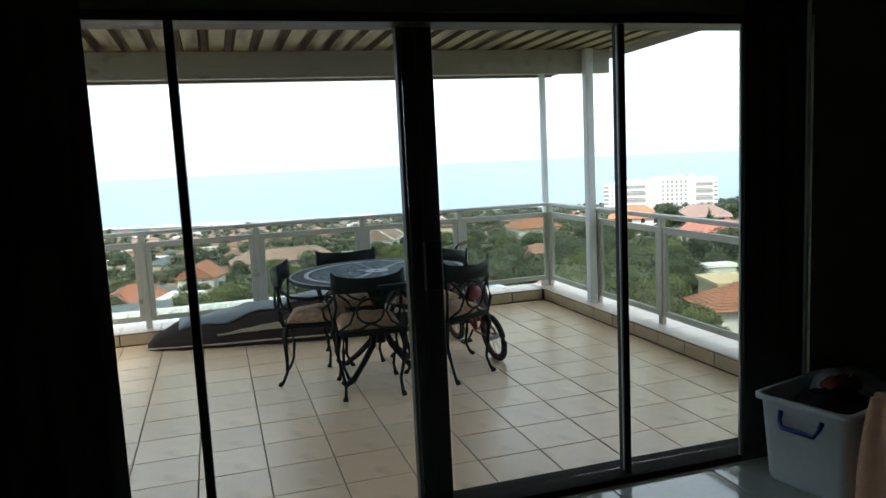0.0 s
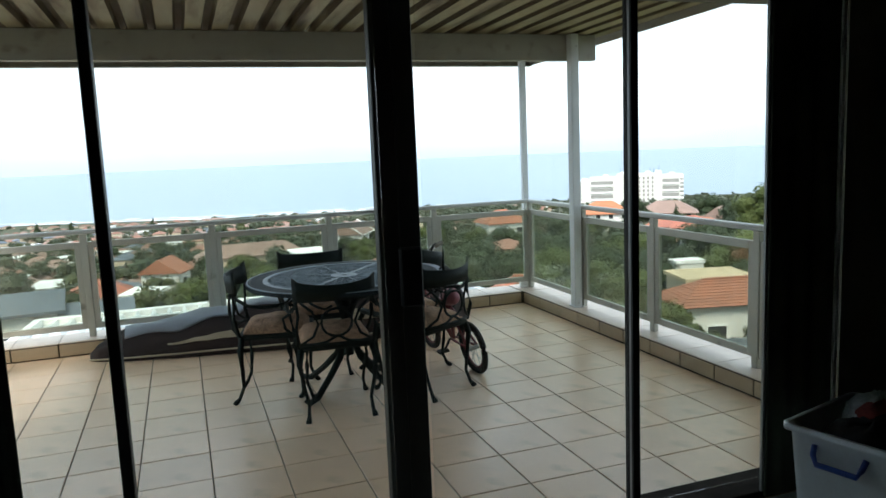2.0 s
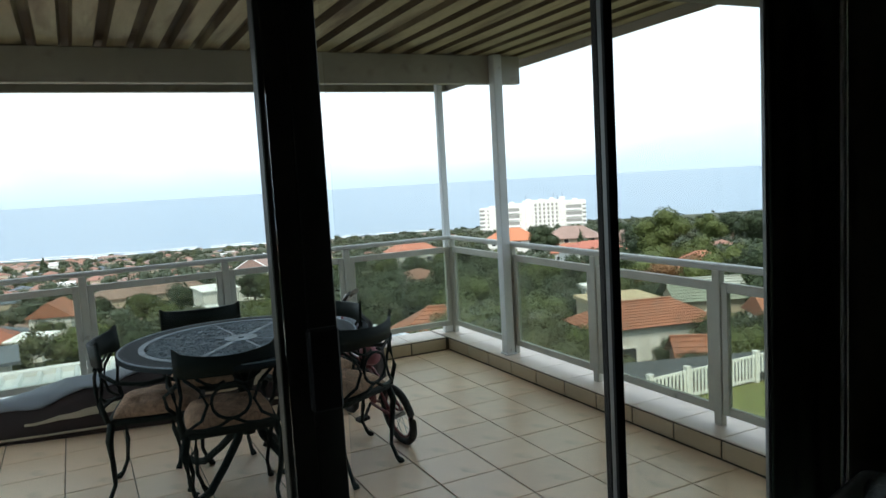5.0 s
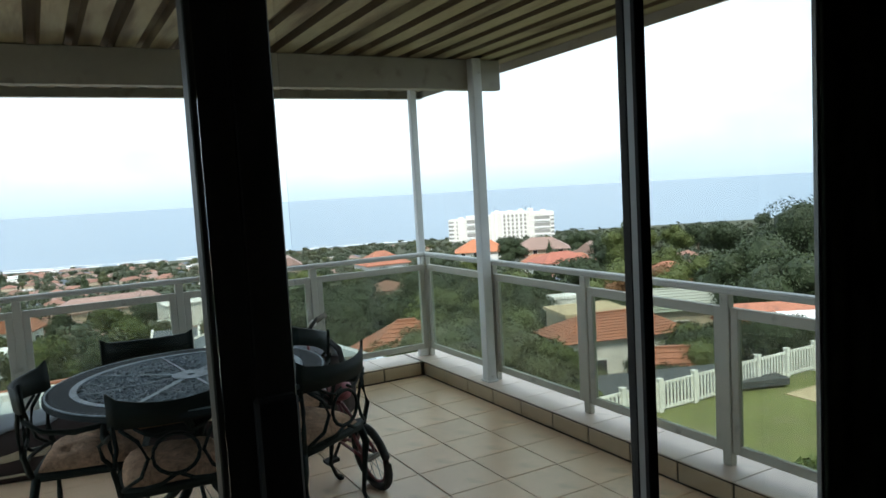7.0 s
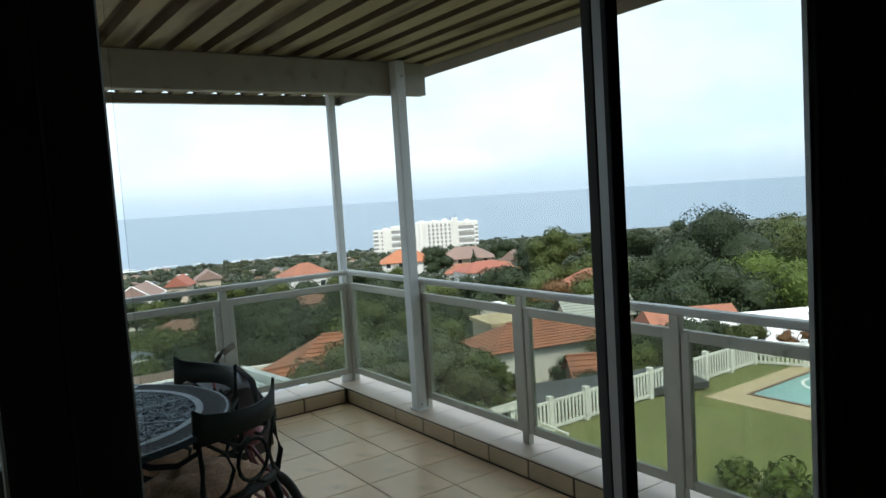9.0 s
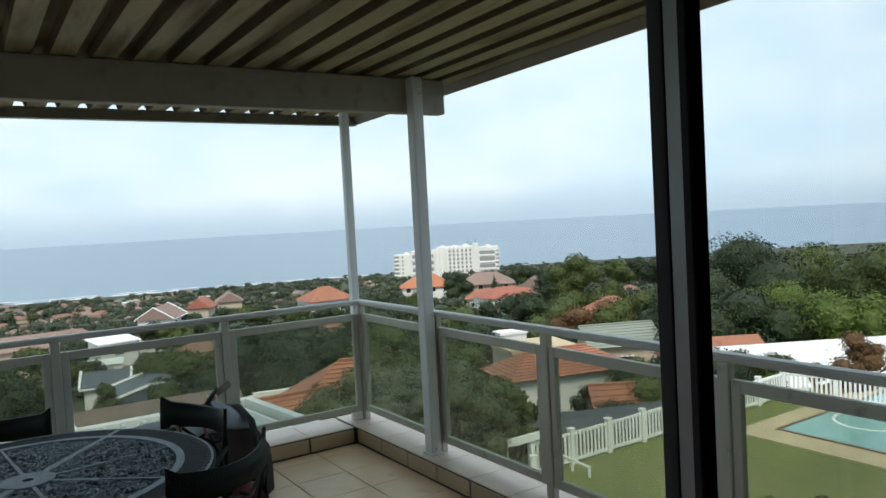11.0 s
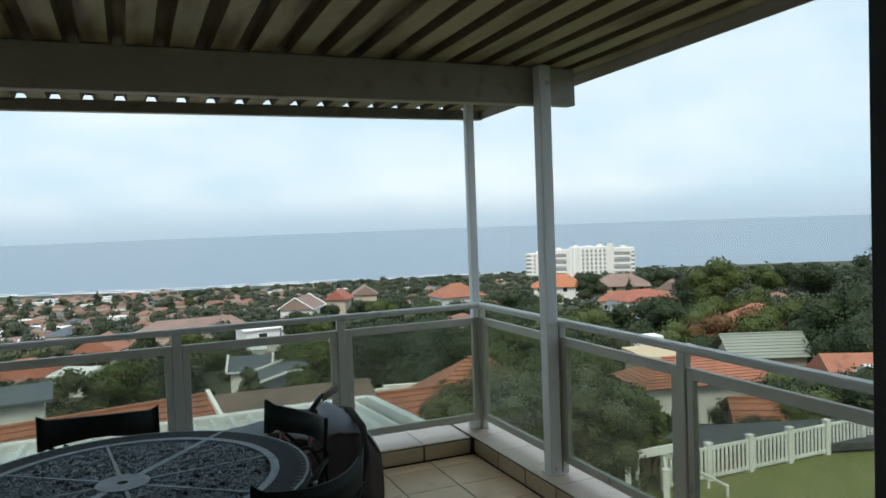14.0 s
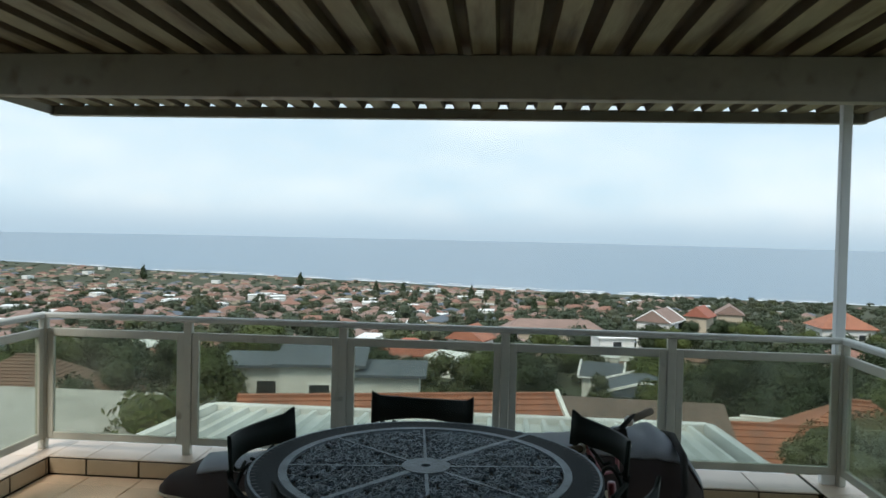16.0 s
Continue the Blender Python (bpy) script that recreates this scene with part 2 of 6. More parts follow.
# ---- terrace structure ----
CX, CY = 3.176, 7.14      # inner faces of the kerb
LX = -1.37                # inner face of the kerb at the other end
RX, RY, RLX = 3.33, 7.285, -1.50   # railing lines
CURB = 0.112
DOOR_Y0, DOOR_Y1 = 3.11, 3.30
T = 0.33
TX0, TY0 = 2.198, 4.357

bm = bmesh.new()
add_box(bm, LX - 0.35, DOOR_Y1, -0.32, CX + 0.34, CY + 0.34, -0.008)
floor_terrace = structure("floor_terrace", bm, M_GROUT, "grouted bed under the beige terrace tiles")
bm = bmesh.new()
add_box(bm, CX + 0.008, DOOR_Y1, -0.008, CX + 0.34, CY + 0.34, CURB - 0.008)
curb_right = structure("kerb_east", bm, M_CURBGROUT, "low terrace kerb clad in beige tiles under the railing")
bm = bmesh.new()
add_box(bm, LX - 0.008, CY + 0.008, -0.008, CX + 0.008, CY + 0.34, CURB - 0.008)
curb_back = structure("kerb_north", bm, M_CURBGROUT, "low terrace kerb clad in beige tiles under the railing")
bm = bmesh.new()
add_box(bm, LX - 0.35, DOOR_Y1, -0.008, LX - 0.008, CY + 0.34, CURB - 0.008)
curb_left = structure("kerb_west", bm, M_CURBGROUT, "low terrace kerb clad in beige tiles under the railing")

# house walls round the door opening
JL, JR, HEAD = -1.05, 2.66, 2.03
bm = bmesh.new()
add_box(bm, -3.2, DOOR_Y0, -0.3, JL, DOOR_Y1, 2.62)
add_box(bm, JR, DOOR_Y0, -0.3, 4.9, DOOR_Y1, 2.62)
add_box(bm, JL, DOOR_Y0, HEAD, JR, DOOR_Y1, 2.62)
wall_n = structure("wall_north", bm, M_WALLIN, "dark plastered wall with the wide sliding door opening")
bm = bmesh.new()
add_box(bm, 2.618, DOOR_Y0 - 0.012, 0.05, 2.636, DOOR_Y0, 2.6, bevel=0.002)
structure("trim", bm, M_WHITEP, "thin white vertical cover strip on the dark wall")
for nm, b in (("wall_south", (-3.2, -3.2, -0.3, 4.9, -3.0, 2.62)), ("wall_west", (-3.2, -3.0, -0.3, -3.0, DOOR_Y0, 2.62)), ("wall_east", (4.7, -3.0, -0.3, 4.9, DOOR_Y0, 2.62))):
    bm = bmesh.new()
    add_box(bm, *b)
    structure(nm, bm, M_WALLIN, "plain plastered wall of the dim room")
bm = bmesh.new()
add_box(bm, -3.2, -3.2, 2.62, 4.9, DOOR_Y1, 2.8)
structure("ceiling", bm, M_CEIL, "plain painted ceiling of the dim room")
bm = bmesh.new()
add_box(bm, -3.0, -3.0, -0.3, 4.7, DOOR_Y0, 0.034)
floor_in = structure("floor", bm, M_GROUT, "bed under the polished pale room tiles")
bm = bmesh.new()
add_box(bm, -3.2, DOOR_Y1, 2.40, 4.0, DOOR_Y1 + 0.03, 2.8)
structure("wall_fascia", bm, M_WHITEP, "pale plaster wall above the sheet roof")

# sliding door
door = tagged(new("door_1"), "wide dark bronze aluminium sliding door with clear panes", kind="structure")
box_part("door_sill", (JL, DOOR_Y0 + 0.01, 0.034, JR, DOOR_Y1, 0.066), M_TRACK, door, "dark metal door track", 0.004)
box_part("door_head", (JL, DOOR_Y0 + 0.01, HEAD - 0.035, JR, DOOR_Y1, HEAD), M_BRONZE, door, "", 0.003)
box_part("door_jamb", (JL, 3.13, 0.066, JL + 0.03, 3.27, HEAD - 0.035), M_BRONZE, door, "", 0.003)
box_part("door_jamb", (JR - 0.03, 3.145, 0.066, JR, 3.27, HEAD - 0.035), M_GREYALU, door, "grey aluminium jamb", 0.003)
box_part("door_stile", (-0.045, 3.125, 0.066, -0.012, 3.20, HEAD - 0.035), M_BRONZE, door, "", 0.003)
box_part("door_stile", (0.786, 3.228, 0.066, 0.858, 3.276, HEAD - 0.035), M_BRONZE, door, "", 0.003)
box_part("door_stile", (0.858, 3.228, 0.066, 0.930, 3.272, HEAD - 0.035), M_BRONZE, door, "", 0.003)
# one stile: sky-lit side coloured grey, unlit room-side front coloured black
box_part("door_stile", (1.702, 3.146, 0.066, 1.732, 3.160, HEAD - 0.035), M_BLACK, door, "black edge of the stile", 0.002)
box_part("door_stile", (1.712, 3.160, 0.066, 1.731, 3.189, HEAD - 0.035), M_GREYALU, door, "grey aluminium face of the stile, its sky light in the colour", 0.002)
box_part("door_stile", (1.711, 3.189, 0.066, 1.731, 3.214, HEAD - 0.035), M_BLACK, door, "black edge of the stile", 0.002)
box_part("door_handle", (0.848, 3.200, 0.965, 0.925, 3.228, 1.165), M_BLACK, door, "black lock case with pull", 0.006)
for a, b, y in ((JL + 0.03, -0.045, 3.165), (-0.012, 0.786, 3.165), (0.930, 1.712, 3.19), (1.732, JR - 0.03, 3.205)):
    g = box_part("door_pane", (a, y, 0.08, b, y + 0.006, HEAD - 0.04), M_GLASS, door, "clear glass pane")
    g.visible_shadow = False

# heavy dark curtains drawn back to both sides
M_CURT = mat("dark_green_curtain", (0.045, 0.055, 0.035), 0.9, vary=0.15, scale=5, fine=120, bump=0.2)
for x0, x1, yc, fold in ((-1.12, -0.292, 3.072, 0.016), (2.289, 2.616, 3.105, 0.006)):
    bm = bmesh.new()
    secs = []
    nfold = int((x1 - x0) / 0.012)
    for z in (0.05, 0.8, 1.6, 2.30):
        line = [(x0 + (x1 - x0) * i / nfold, yc + fold * math.sin(i * 0.75) * (1 - 0.2 * z / 2.3)) for i in range(nfold + 1)]
        secs.append([(x, y + 0.012, z) for x, y in line] + [(x, y, z) for x, y in reversed(line)])
    add_loft(bm, secs)
    tagged(part("curtain", bm, M_CURT, None, "", True), "heavy dark-green curtain hanging full length beside the sliding door", "curtain", "curtains of the door")
box_part("door_stile", (2.280, 3.118, 0.066, 2.292, 3.130, HEAD - 0.035), M_GREYALU, door, "grey aluminium edge")

# sheet roof on its beam and poles
RXE, RYE, RLE = 3.62, 7.78, -1.76
SHEET_Z, FALL = 2.335, 0.0185
PITCH = 0.178
def sheet_profile(x0, x1):
    """Points of the ribbed sheet's section: wide flat pans and narrow raised ribs."""
    out, x = [], x0
    k0 = math.floor((x0 - 1.87) / PITCH)
    k = k0
    while True:
        c = 1.87 + k * PITCH
        k += 1
        if c + 0.04 < x0:
            continue
        if c - 0.04 > x1:
            break
        out += [(c - 0.036, 0.0), (c - 0.020, 0.037), (c + 0.020, 0.037), (c + 0.036, 0.0)]
    return [(min(max(a, x0), x1), b) for a, b in out]


prof = sheet_profile(RLE, RXE)
prof = [(RLE, 0.0)] + prof + [(RXE, 0.0)]
bm = bmesh.new()
ys = [DOOR_Y1 + 0.03 + (RYE - DOOR_Y1 - 0.03) * i / 12 for i in range(13)]
sec = []
for y in ys:
    z = SHEET_Z + FALL * (RYE - y)
    lo = [(x, y, z + h) for x, h in prof]
    hi = [(x, y, z + h + 0.0025) for x, h in reversed(prof)]
    sec.append(lo + hi)
add_loft(bm, sec)
# rust-brown ribs, darkened in the colour for the shade inside their hollows
M_RIB = mat("rust_brown_shaded_rib", (0.105, 0.076, 0.045), 0.8, vary=0.4, scale=2.0, fine=25, bump=0.05, stretched=(1, 0.3, 1), stain=(0.26, 0.22, 0.14), stain_at=0.64, spec=0.2)
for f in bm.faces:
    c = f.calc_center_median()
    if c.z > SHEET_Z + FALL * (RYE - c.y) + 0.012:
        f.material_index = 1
roof = structure("roof_sheet", bm, (M_SHEET, M_RIB), "cream ribbed metal roof sheet over the terrace, rust-brown ribs with their shade in the colour")
bm = bmesh.new()
add_box(bm, RLE + 0.16, 6.332, 2.152, 3.505, 6.41, 2.354, bevel=0.004)
structure("roof_beam", bm, M_BEAM, "off-white boxed steel beam carrying the sheet roof")
bm = bmesh.new()
add_box(bm, RLE, RYE, 2.268, RXE, RYE + 0.012, 2.347, bevel=0.002)
add_box(bm, RLE, RYE - 0.05, 2.268, RXE, RYE, 2.276)
structure("trim", bm, M_BEAM, "pressed metal edge strip along the sheet roof")
for x in (RXE, RLE - 0.012):
    bm = bmesh.new()
    rise = FALL * (RYE - DOOR_Y1 - 0.03)
    add_loft(bm, [[(x, y, z), (x + 0.012, y, z), (x + 0.012, y, z + 0.100), (x, y, z + 0.100)] for y, z in ((RYE + 0.012, 2.276), (DOOR_Y1 + 0.03, 2.276 + rise))])
    structure("trim", bm, M_BEAM, "pressed metal edge strip along the sheet roof")
for x in (3.228, -1.41):
    pole = thing("roof_pole", "square white-painted steel pole bolted to the kerb, holding the roof beam", "pole", pose(x, 6.25, 0), "roof poles")
    box_part("shaft", (0, 0, CURB, 0.070, 0.078, 2.352), M_ALU, pole, "", 0.005)
    box_part("foot_plate", (-0.010, -0.012, CURB, 0.080, 0.090, CURB + 0.012), M_ALU, pole, "", 0.003)
    for bx, bz in ((0.03, CURB + 0.04), (0.045, 2.255)):
        bm = bmesh.new()
        add_tube(bm, [(bx, -0.008, bz), (bx, 0.002, bz)], 0.009, 6)
        part("bolt", bm, M_CHROME, pole)
for x in (3.300,):
    pole = thing("roof_pole", "slim square white-painted pole standing at the railing corner", "pole", pose(x, 7.335, 0), "roof poles")
    box_part("shaft", (0, 0, CURB, 0.055, 0.055, 2.338), M_ALU, pole, "", 0.005)
    box_part("foot_block", (-0.075, -0.05, CURB, 0.02, -0.002, CURB + 0.085), M_WHITEP, pole, "white painted foot block", 0.008)


# railing
railing = thing("railing", "grey-white painted steel balcony railing with dusty glass panels", "railing")
TOPZ = 0.965


def rail_run(p0, p1, axis):
    """Handrail, and the panels between posts standing along a line."""
    stops = p1
    for q in stops:
        if axis == "x":
            b = (q - 0.026, RY - 0.02, CURB, q + 0.026, RY + 0.02, TOPZ - 0.03)
        else:
            b = (p0 - 0.02, q - 0.026, CURB, p0 + 0.02, q + 0.026, TOPZ - 0.03)
        box_part("post", b, M_ALUGREY, railing, "", 0.004)
    for a, b in zip(stops, stops[1:]):
        lo, hi = min(a, b) + 0.027, max(a, b) - 0.027
        bm = bmesh.new()
        fr = 0.042
        z0, z1 = 0.175, 0.872
        for u0, u1, w0, w1 in ((lo, lo + fr, z0, z1), (hi - fr, hi, z0, z1), (lo + fr, hi - fr, z0, z0 + 0.045), (lo + fr, hi - fr, z1 - 0.048, z1)):
            if axis == "x":
                add_box(bm, u0, RY - 0.012, w0, u1, RY + 0.018, w1, bevel=0.003)
            else:
                add_box(bm, p0 - 0.012, u0, w0, p0 + 0.018, u1, w1, bevel=0.003)
        pf = part("panel_frame", bm, M_ALUGREY, railing)
        if axis == "x":
            b = (lo + fr, RY, z0 + 0.045, hi - fr, RY + 0.005, z1 - 0.048)
        else:
            b = (p0, lo + fr, z0 + 0.045, p0 + 0.005, hi - fr, z1 - 0.048)
        g = box_part("glass_panel", b, M_RAILGLASS, pf, "dusty clear glass")
        g.visible_shadow = False


rail_run(RY, [RLX, -0.565, 0.405, 1.385, 2.355, RX], "x")
rail_run(RX, [RY, 6.285, 5.30, 4.29, 3.36], "y")
rail_run(RLX, [RY, 6.285, 5.30, 4.29, 3.36], "y")
box_part("handrail", (RLX - 0.03, RY - 0.03, TOPZ - 0.03, RX + 0.03, RY + 0.03, TOPZ + 0.004), M_RAILPAINT, railing, "", 0.008)
box_part("handrail", (RX - 0.03, DOOR_Y1, TOPZ - 0.03, RX + 0.03, RY - 0.03, TOPZ + 0.004), M_RAILPAINT, railing, "", 0.008)
box_part("handrail", (RLX - 0.03, DOOR_Y1, TOPZ - 0.03, RLX + 0.03, RY - 0.03, TOPZ + 0.004), M_RAILPAINT, railing, "", 0.008)


# ---- the land ----
M_LAND = mat("dry_grass_and_scrub", (0.05, 0.055, 0.03), 0.95, vary=0.4, scale=0.06, fine=0.8, bump=0.2, stain=(0.05, 0.06, 0.025), stain_at=0.5)
M_LAWN = mat("mown_lawn", (0.15, 0.17, 0.05), 0.95, vary=0.2, scale=0.3, fine=6, bump=0.3, stain=(0.19, 0.19, 0.08), stain_at=0.62)
M_SAND = mat("beach_sand", (0.5, 0.45, 0.36), 0.9, vary=0.1, scale=0.01)
M_SEA = mat("sea_water", (0.135, 0.205, 0.275), 0.32, vary=0.10, scale=0.002, fine=0.02, bump=0.03)
M_FOAM = mat("white_surf", (0.8, 0.82, 0.82), 0.8, vary=0.08)
SEA_Z = -60.0
LEFT = ((0, -7.2), (12, -7.2), (25, -8.6), (45, -11.0), (75, -14.0), (140, -19.0), (300, -31.0), (600, -50.0), (760, -59.0), (2000, -59.4))
RIGHT = ((0, -7.2), (28, -7.3), (36, -9.0), (45, -10.8), (60, -12.6), (100, -15.0), (200, -23.0), (400, -36.0), (600, -46.0), (800, -57.0), (2000, -59.4))


def lerp_table(table, d):
    for (a, za), (b, zb) in zip(table, table[1:]):
        if d <= b:
            return za + (zb - za) * (d - a) / (b - a)
    return table[-1][1]


def land(x, y):
    """Height of the ground: it falls from the house to the sea."""
    d = math.hypot(x - 1, y - 2.8)
    az = math.degrees(math.atan2(x - 1, y - 2.8))
    w = min(max((az - 12) / 25, 0), 1)
    z = lerp_table(LEFT, d) * (1 - w) + lerp_table(RIGHT, d) * w
    far = min(max((d - 40) / 60, 0), 1)
    return z + far * 2.2 * noise.noise((x / 70, y / 70, 0.3)) * (1 if d < 650 else 0.2)


def coast(az):
    """Distance of the waterline in each direction."""
    for (a, da), (b, db) in zip(COAST, COAST[1:]):
        if az <= b:
            return da + (db - da) * (az - a) / (b - a)
    return COAST[-1][1]


COAST = ((-80, 2600), (-50, 1900), (-35, 1300), (-25, 1035), (-12, 885), (0, 790), (8, 760), (26, 765), (50, 900), (80, 1200))
bm = bmesh.new()
dists = [0.0, 4, 8, 12, 16, 20, 25, 30, 36, 43, 52, 62, 75, 90, 108, 130, 155, 185, 220, 265, 320, 380, 450, 530, 620, 700, 760]
AZS = [i * 3 - 180 for i in range(120)]
rings = []
for d in dists[1:]:
    rings.append([bm.verts.new((1 + d * math.sin(radians(a)), 2.8 + d * math.cos(radians(a)), land(1 + d * math.sin(radians(a)), 2.8 + d * math.cos(radians(a))))) for a in AZS])
for k in range(1, 7):
    row = []
    for a in AZS:
        c = coast(a) if -80 < a < 80 else 2600
        d = 760 + max(c - 760, 12) * k / 5 if k < 6 else max(c, 772) + 60
        z = (-59 if k < 5 else SEA_Z + 0.1) if k < 6 else SEA_Z - 3
        row.append(bm.verts.new((1 + d * math.sin(radians(a)), 2.8 + d * math.cos(radians(a)), z)))
    rings.append(row)
hub = bm.verts.new((1, 2.8, land(1, 2.8)))
n = len(AZS)
for k in range(n):
    bm.faces.new((hub, rings[0][k], rings[0][(k + 1) % n]))
for r0, r1 in zip(rings, rings[1:]):
    for k in range(n):
        bm.faces.new((r0[k], r1[k], r1[(k + 1) % n], r0[(k + 1) % n]))
structure("ground", bm, M_LAND, "scrubby green ground falling away to the sea", smooth=True)
bm = bmesh.new()
r0 = [bm.verts.new((300 * math.sin(radians(a)), 300 * math.cos(radians(a)), SEA_Z)) for a in AZS]
r1 = [bm.verts.new((2500 * math.sin(radians(a)), 2500 * math.cos(radians(a)), SEA_Z)) for a in AZS]
r2 = [bm.verts.new((4900 * math.sin(radians(a)), 4900 * math.cos(radians(a)), SEA_Z)) for a in AZS]
for a0, a1 in ((r0, r1), (r1, r2)):
    for k in range(n):
        bm.faces.new((a0[k], a1[k], a1[(k + 1) % n], a0[(k + 1) % n]))
structure("water", bm, M_SEA, "hazy grey-blue ocean reaching the horizon")
# surf lines along the shore
bm = bmesh.new()
rs = random.Random(3)
for a in range(-70, 29):
    for off, wid in ((4, 16), (30, 10)):
        if rs.random() < 0.25:
            continue
        pts = []
        for s in (0, 0.5, 1):
            aa = a + s
            d = max(coast(aa), 772) + off + rs.uniform(-3, 3)
            w = wid * rs.uniform(0.4, 1.1)
            pts.append(((1 + d * math.sin(radians(aa)), 2.8 + d * math.cos(radians(aa)), SEA_Z + 0.6), (1 + (d + w) * math.sin(radians(aa)), 2.8 + (d + w) * math.cos(radians(aa)), SEA_Z + 0.6)))
        vs = [(bm.verts.new(p), bm.verts.new(q)) for p, q in pts]
        for (p, q), (r, s2) in zip(vs, vs[1:]):
            bm.faces.new((p, q, s2, r))
tagged(part("surf", bm, M_FOAM), "broken white surf along the shore", "surf", kind="stuff")


# ---- terrace furniture ----
def arc_points(cx, cy, rx, ry, a0, a1, n, z=0.0):
    return [(cx + rx * math.cos(radians(a0 + (a1 - a0) * i / n)), cy + ry * math.sin(radians(a0 + (a1 - a0) * i / n)), z) for i in range(n + 1)]


def make_chair():
    """A cast bistro armchair facing +y, with its origin on the floor under the seat."""
    ch = thing("garden_chair", "dark green cast-metal garden armchair with tufted rust cushion at table", "chair", None, "chairs round the table")
    # deep curved top band of the back
    bm = bmesh.new()
    sec = []
    for i in range(15):
        u = -1 + 2 * i / 14
        x, y = 0.225 * u, -0.285 + 0.085 * u * u
        lift = 0.022 * u * u + (0.018 if abs(u) > 0.98 else 0)
        lo, hi = 0.675 + 0.012 * (1 - u * u), 0.775 + lift
        d = Vector((-0.17 * u * 1.0, 0.225, 0)).normalized()
        sec.append([(x - d.x * 0.007, y - d.y * 0.007, lo), (x + d.x * 0.007, y + d.y * 0.007, lo + 0.003), (x + d.x * 0.004, y + d.y * 0.004 - 0.008, hi), (x - d.x * 0.008, y - d.y * 0.008 - 0.010, hi + 0.003)])
    add_loft(bm, sec)
    part("back_band", bm, M_CAST, ch, "broad curved top band", True)
    # back frame: side posts, lower rail, ring and scrolls
    bm = bmesh.new()
    for s in (-1, 1):
        add_tube(bm, [(s * 0.205, -0.205, 0.42), (s * 0.222, -0.225, 0.52), (s * 0.205, -0.215, 0.60), (s * 0.215, -0.215, 0.69)], [0.013, 0.011, 0.010, 0.011], 6)
        add_tube(bm, [(s * 0.20, -0.22, 0.44), (s * 0.13, -0.255, 0.49), (s * 0.10, -0.265, 0.56), (s * 0.13, -0.26, 0.63), (s * 0.19, -0.235, 0.68)], 0.008, 6)
        add_tube(bm, [(s * 0.02, -0.275, 0.66), (s * 0.06, -0.27, 0.64), (s * 0.10, -0.265, 0.655), (s * 0.14, -0.25, 0.68)], 0.007, 6)
        add_tube(bm, [(s * 0.0, -0.27, 0.49), (s * 0.06, -0.262, 0.455), (s * 0.12, -0.25, 0.445)], 0.008, 6)
    ring = [(0.085 * math.cos(k * math.tau / 16), -0.272, 0.565 + 0.078 * math.sin(k * math.tau / 16)) for k in range(17)]
    add_tube(bm, ring, 0.008, 6, cap=False)
    add_tube(bm, [(-0.2, -0.215, 0.44), (-0.1, -0.25, 0.44), (0, -0.262, 0.44), (0.1, -0.25, 0.44), (0.2, -0.215, 0.44)], 0.010, 6)
    part("back_frame", bm, M_CAST, ch, "openwork of rings and scrolls", True)
    # seat pan
    bm = bmesh.new()
    sec = []
    for z, g in ((0.395, 0.965), (0.405, 1.0), (0.42, 1.0), (0.425, 0.97)):
        sec.append([(g * (0.21 if abs(math.cos(a)) > 0.7 else 0.235) * max(-1, min(1, 1.35 * math.cos(a))), g * 0.215 * max(-1, min(1, 1.35 * math.sin(a))) + 0.0, z) for a in [k * math.tau / 20 for k in range(20)]])
    add_loft(bm, sec)
    part("seat", bm, M_CAST, ch, "", True)
    # cushion with tufts
    bm = bmesh.new()
    nn = 14
    vs, vb = {}, {}
    for i in range(nn + 1):
        for j in range(nn + 1):
            u, v = -1 + 2 * i / nn, -1 + 2 * j / nn
            edge = (1 - abs(u) ** 4) * (1 - abs(v) ** 4)
            tuft = min(math.hypot(u - a, v - b) for a in (-0.42, 0.42) for b in (-0.42, 0.42))
            h = 0.062 * edge ** 0.5 * (1 - 0.55 * math.exp(-(tuft / 0.16) ** 2)) + 0.006 * math.sin(9 * u + 3 * v) * edge
            x, y = 0.2 * u * (1 - 0.06 * v * v), 0.195 * v * (1 - 0.06 * u * u)
            vs[i, j] = bm.verts.new((x, y, 0.435 + h))
            vb[i, j] = bm.verts.new((x, y, 0.43 - 0.002 * edge))
    for i in range(nn):
        for j in range(nn):
            bm.faces.new((vs[i, j], vs[i + 1, j], vs[i + 1, j + 1], vs[i, j + 1]))
            bm.faces.new((vb[i, j], vb[i, j + 1], vb[i + 1, j + 1], vb[i + 1, j]))
    rim = [(i, 0) for i in range(nn)] + [(nn, j) for j in range(nn)] + [(nn - i, nn) for i in range(nn)] + [(0, nn - j) for j in range(nn)]
    for a, b in zip(rim, rim[1:] + rim[:1]):
        bm.faces.new((vs[a], vb[a], vb[b], vs[b]))
    part("cushion", bm, M_CUSHION, ch, "tufted rust-brown checked cushion", True)
    # legs with hoof feet
    for sx, sy in ((-1, -1), (1, -1), (-1, 1), (1, 1)):
        bm = bmesh.new()
        if sy < 0:
            pts = [(sx * 0.195, -0.19, 0.41), (sx * 0.215, -0.205, 0.33), (sx * 0.20, -0.20, 0.2), (sx * 0.175, -0.205, 0.1), (sx * 0.18, -0.235, 0.03), (sx * 0.185, -0.255, 0.012), (sx * 0.187, -0.262, 0.0)]
        else:
            pts = [(sx * 0.19, 0.17, 0.41), (sx * 0.22, 0.19, 0.34), (sx * 0.205, 0.18, 0.22), (sx * 0.18, 0.175, 0.1), (sx * 0.19, 0.2, 0.03), (sx * 0.197, 0.215, 0.012), (sx * 0.2, 0.22, 0.0)]
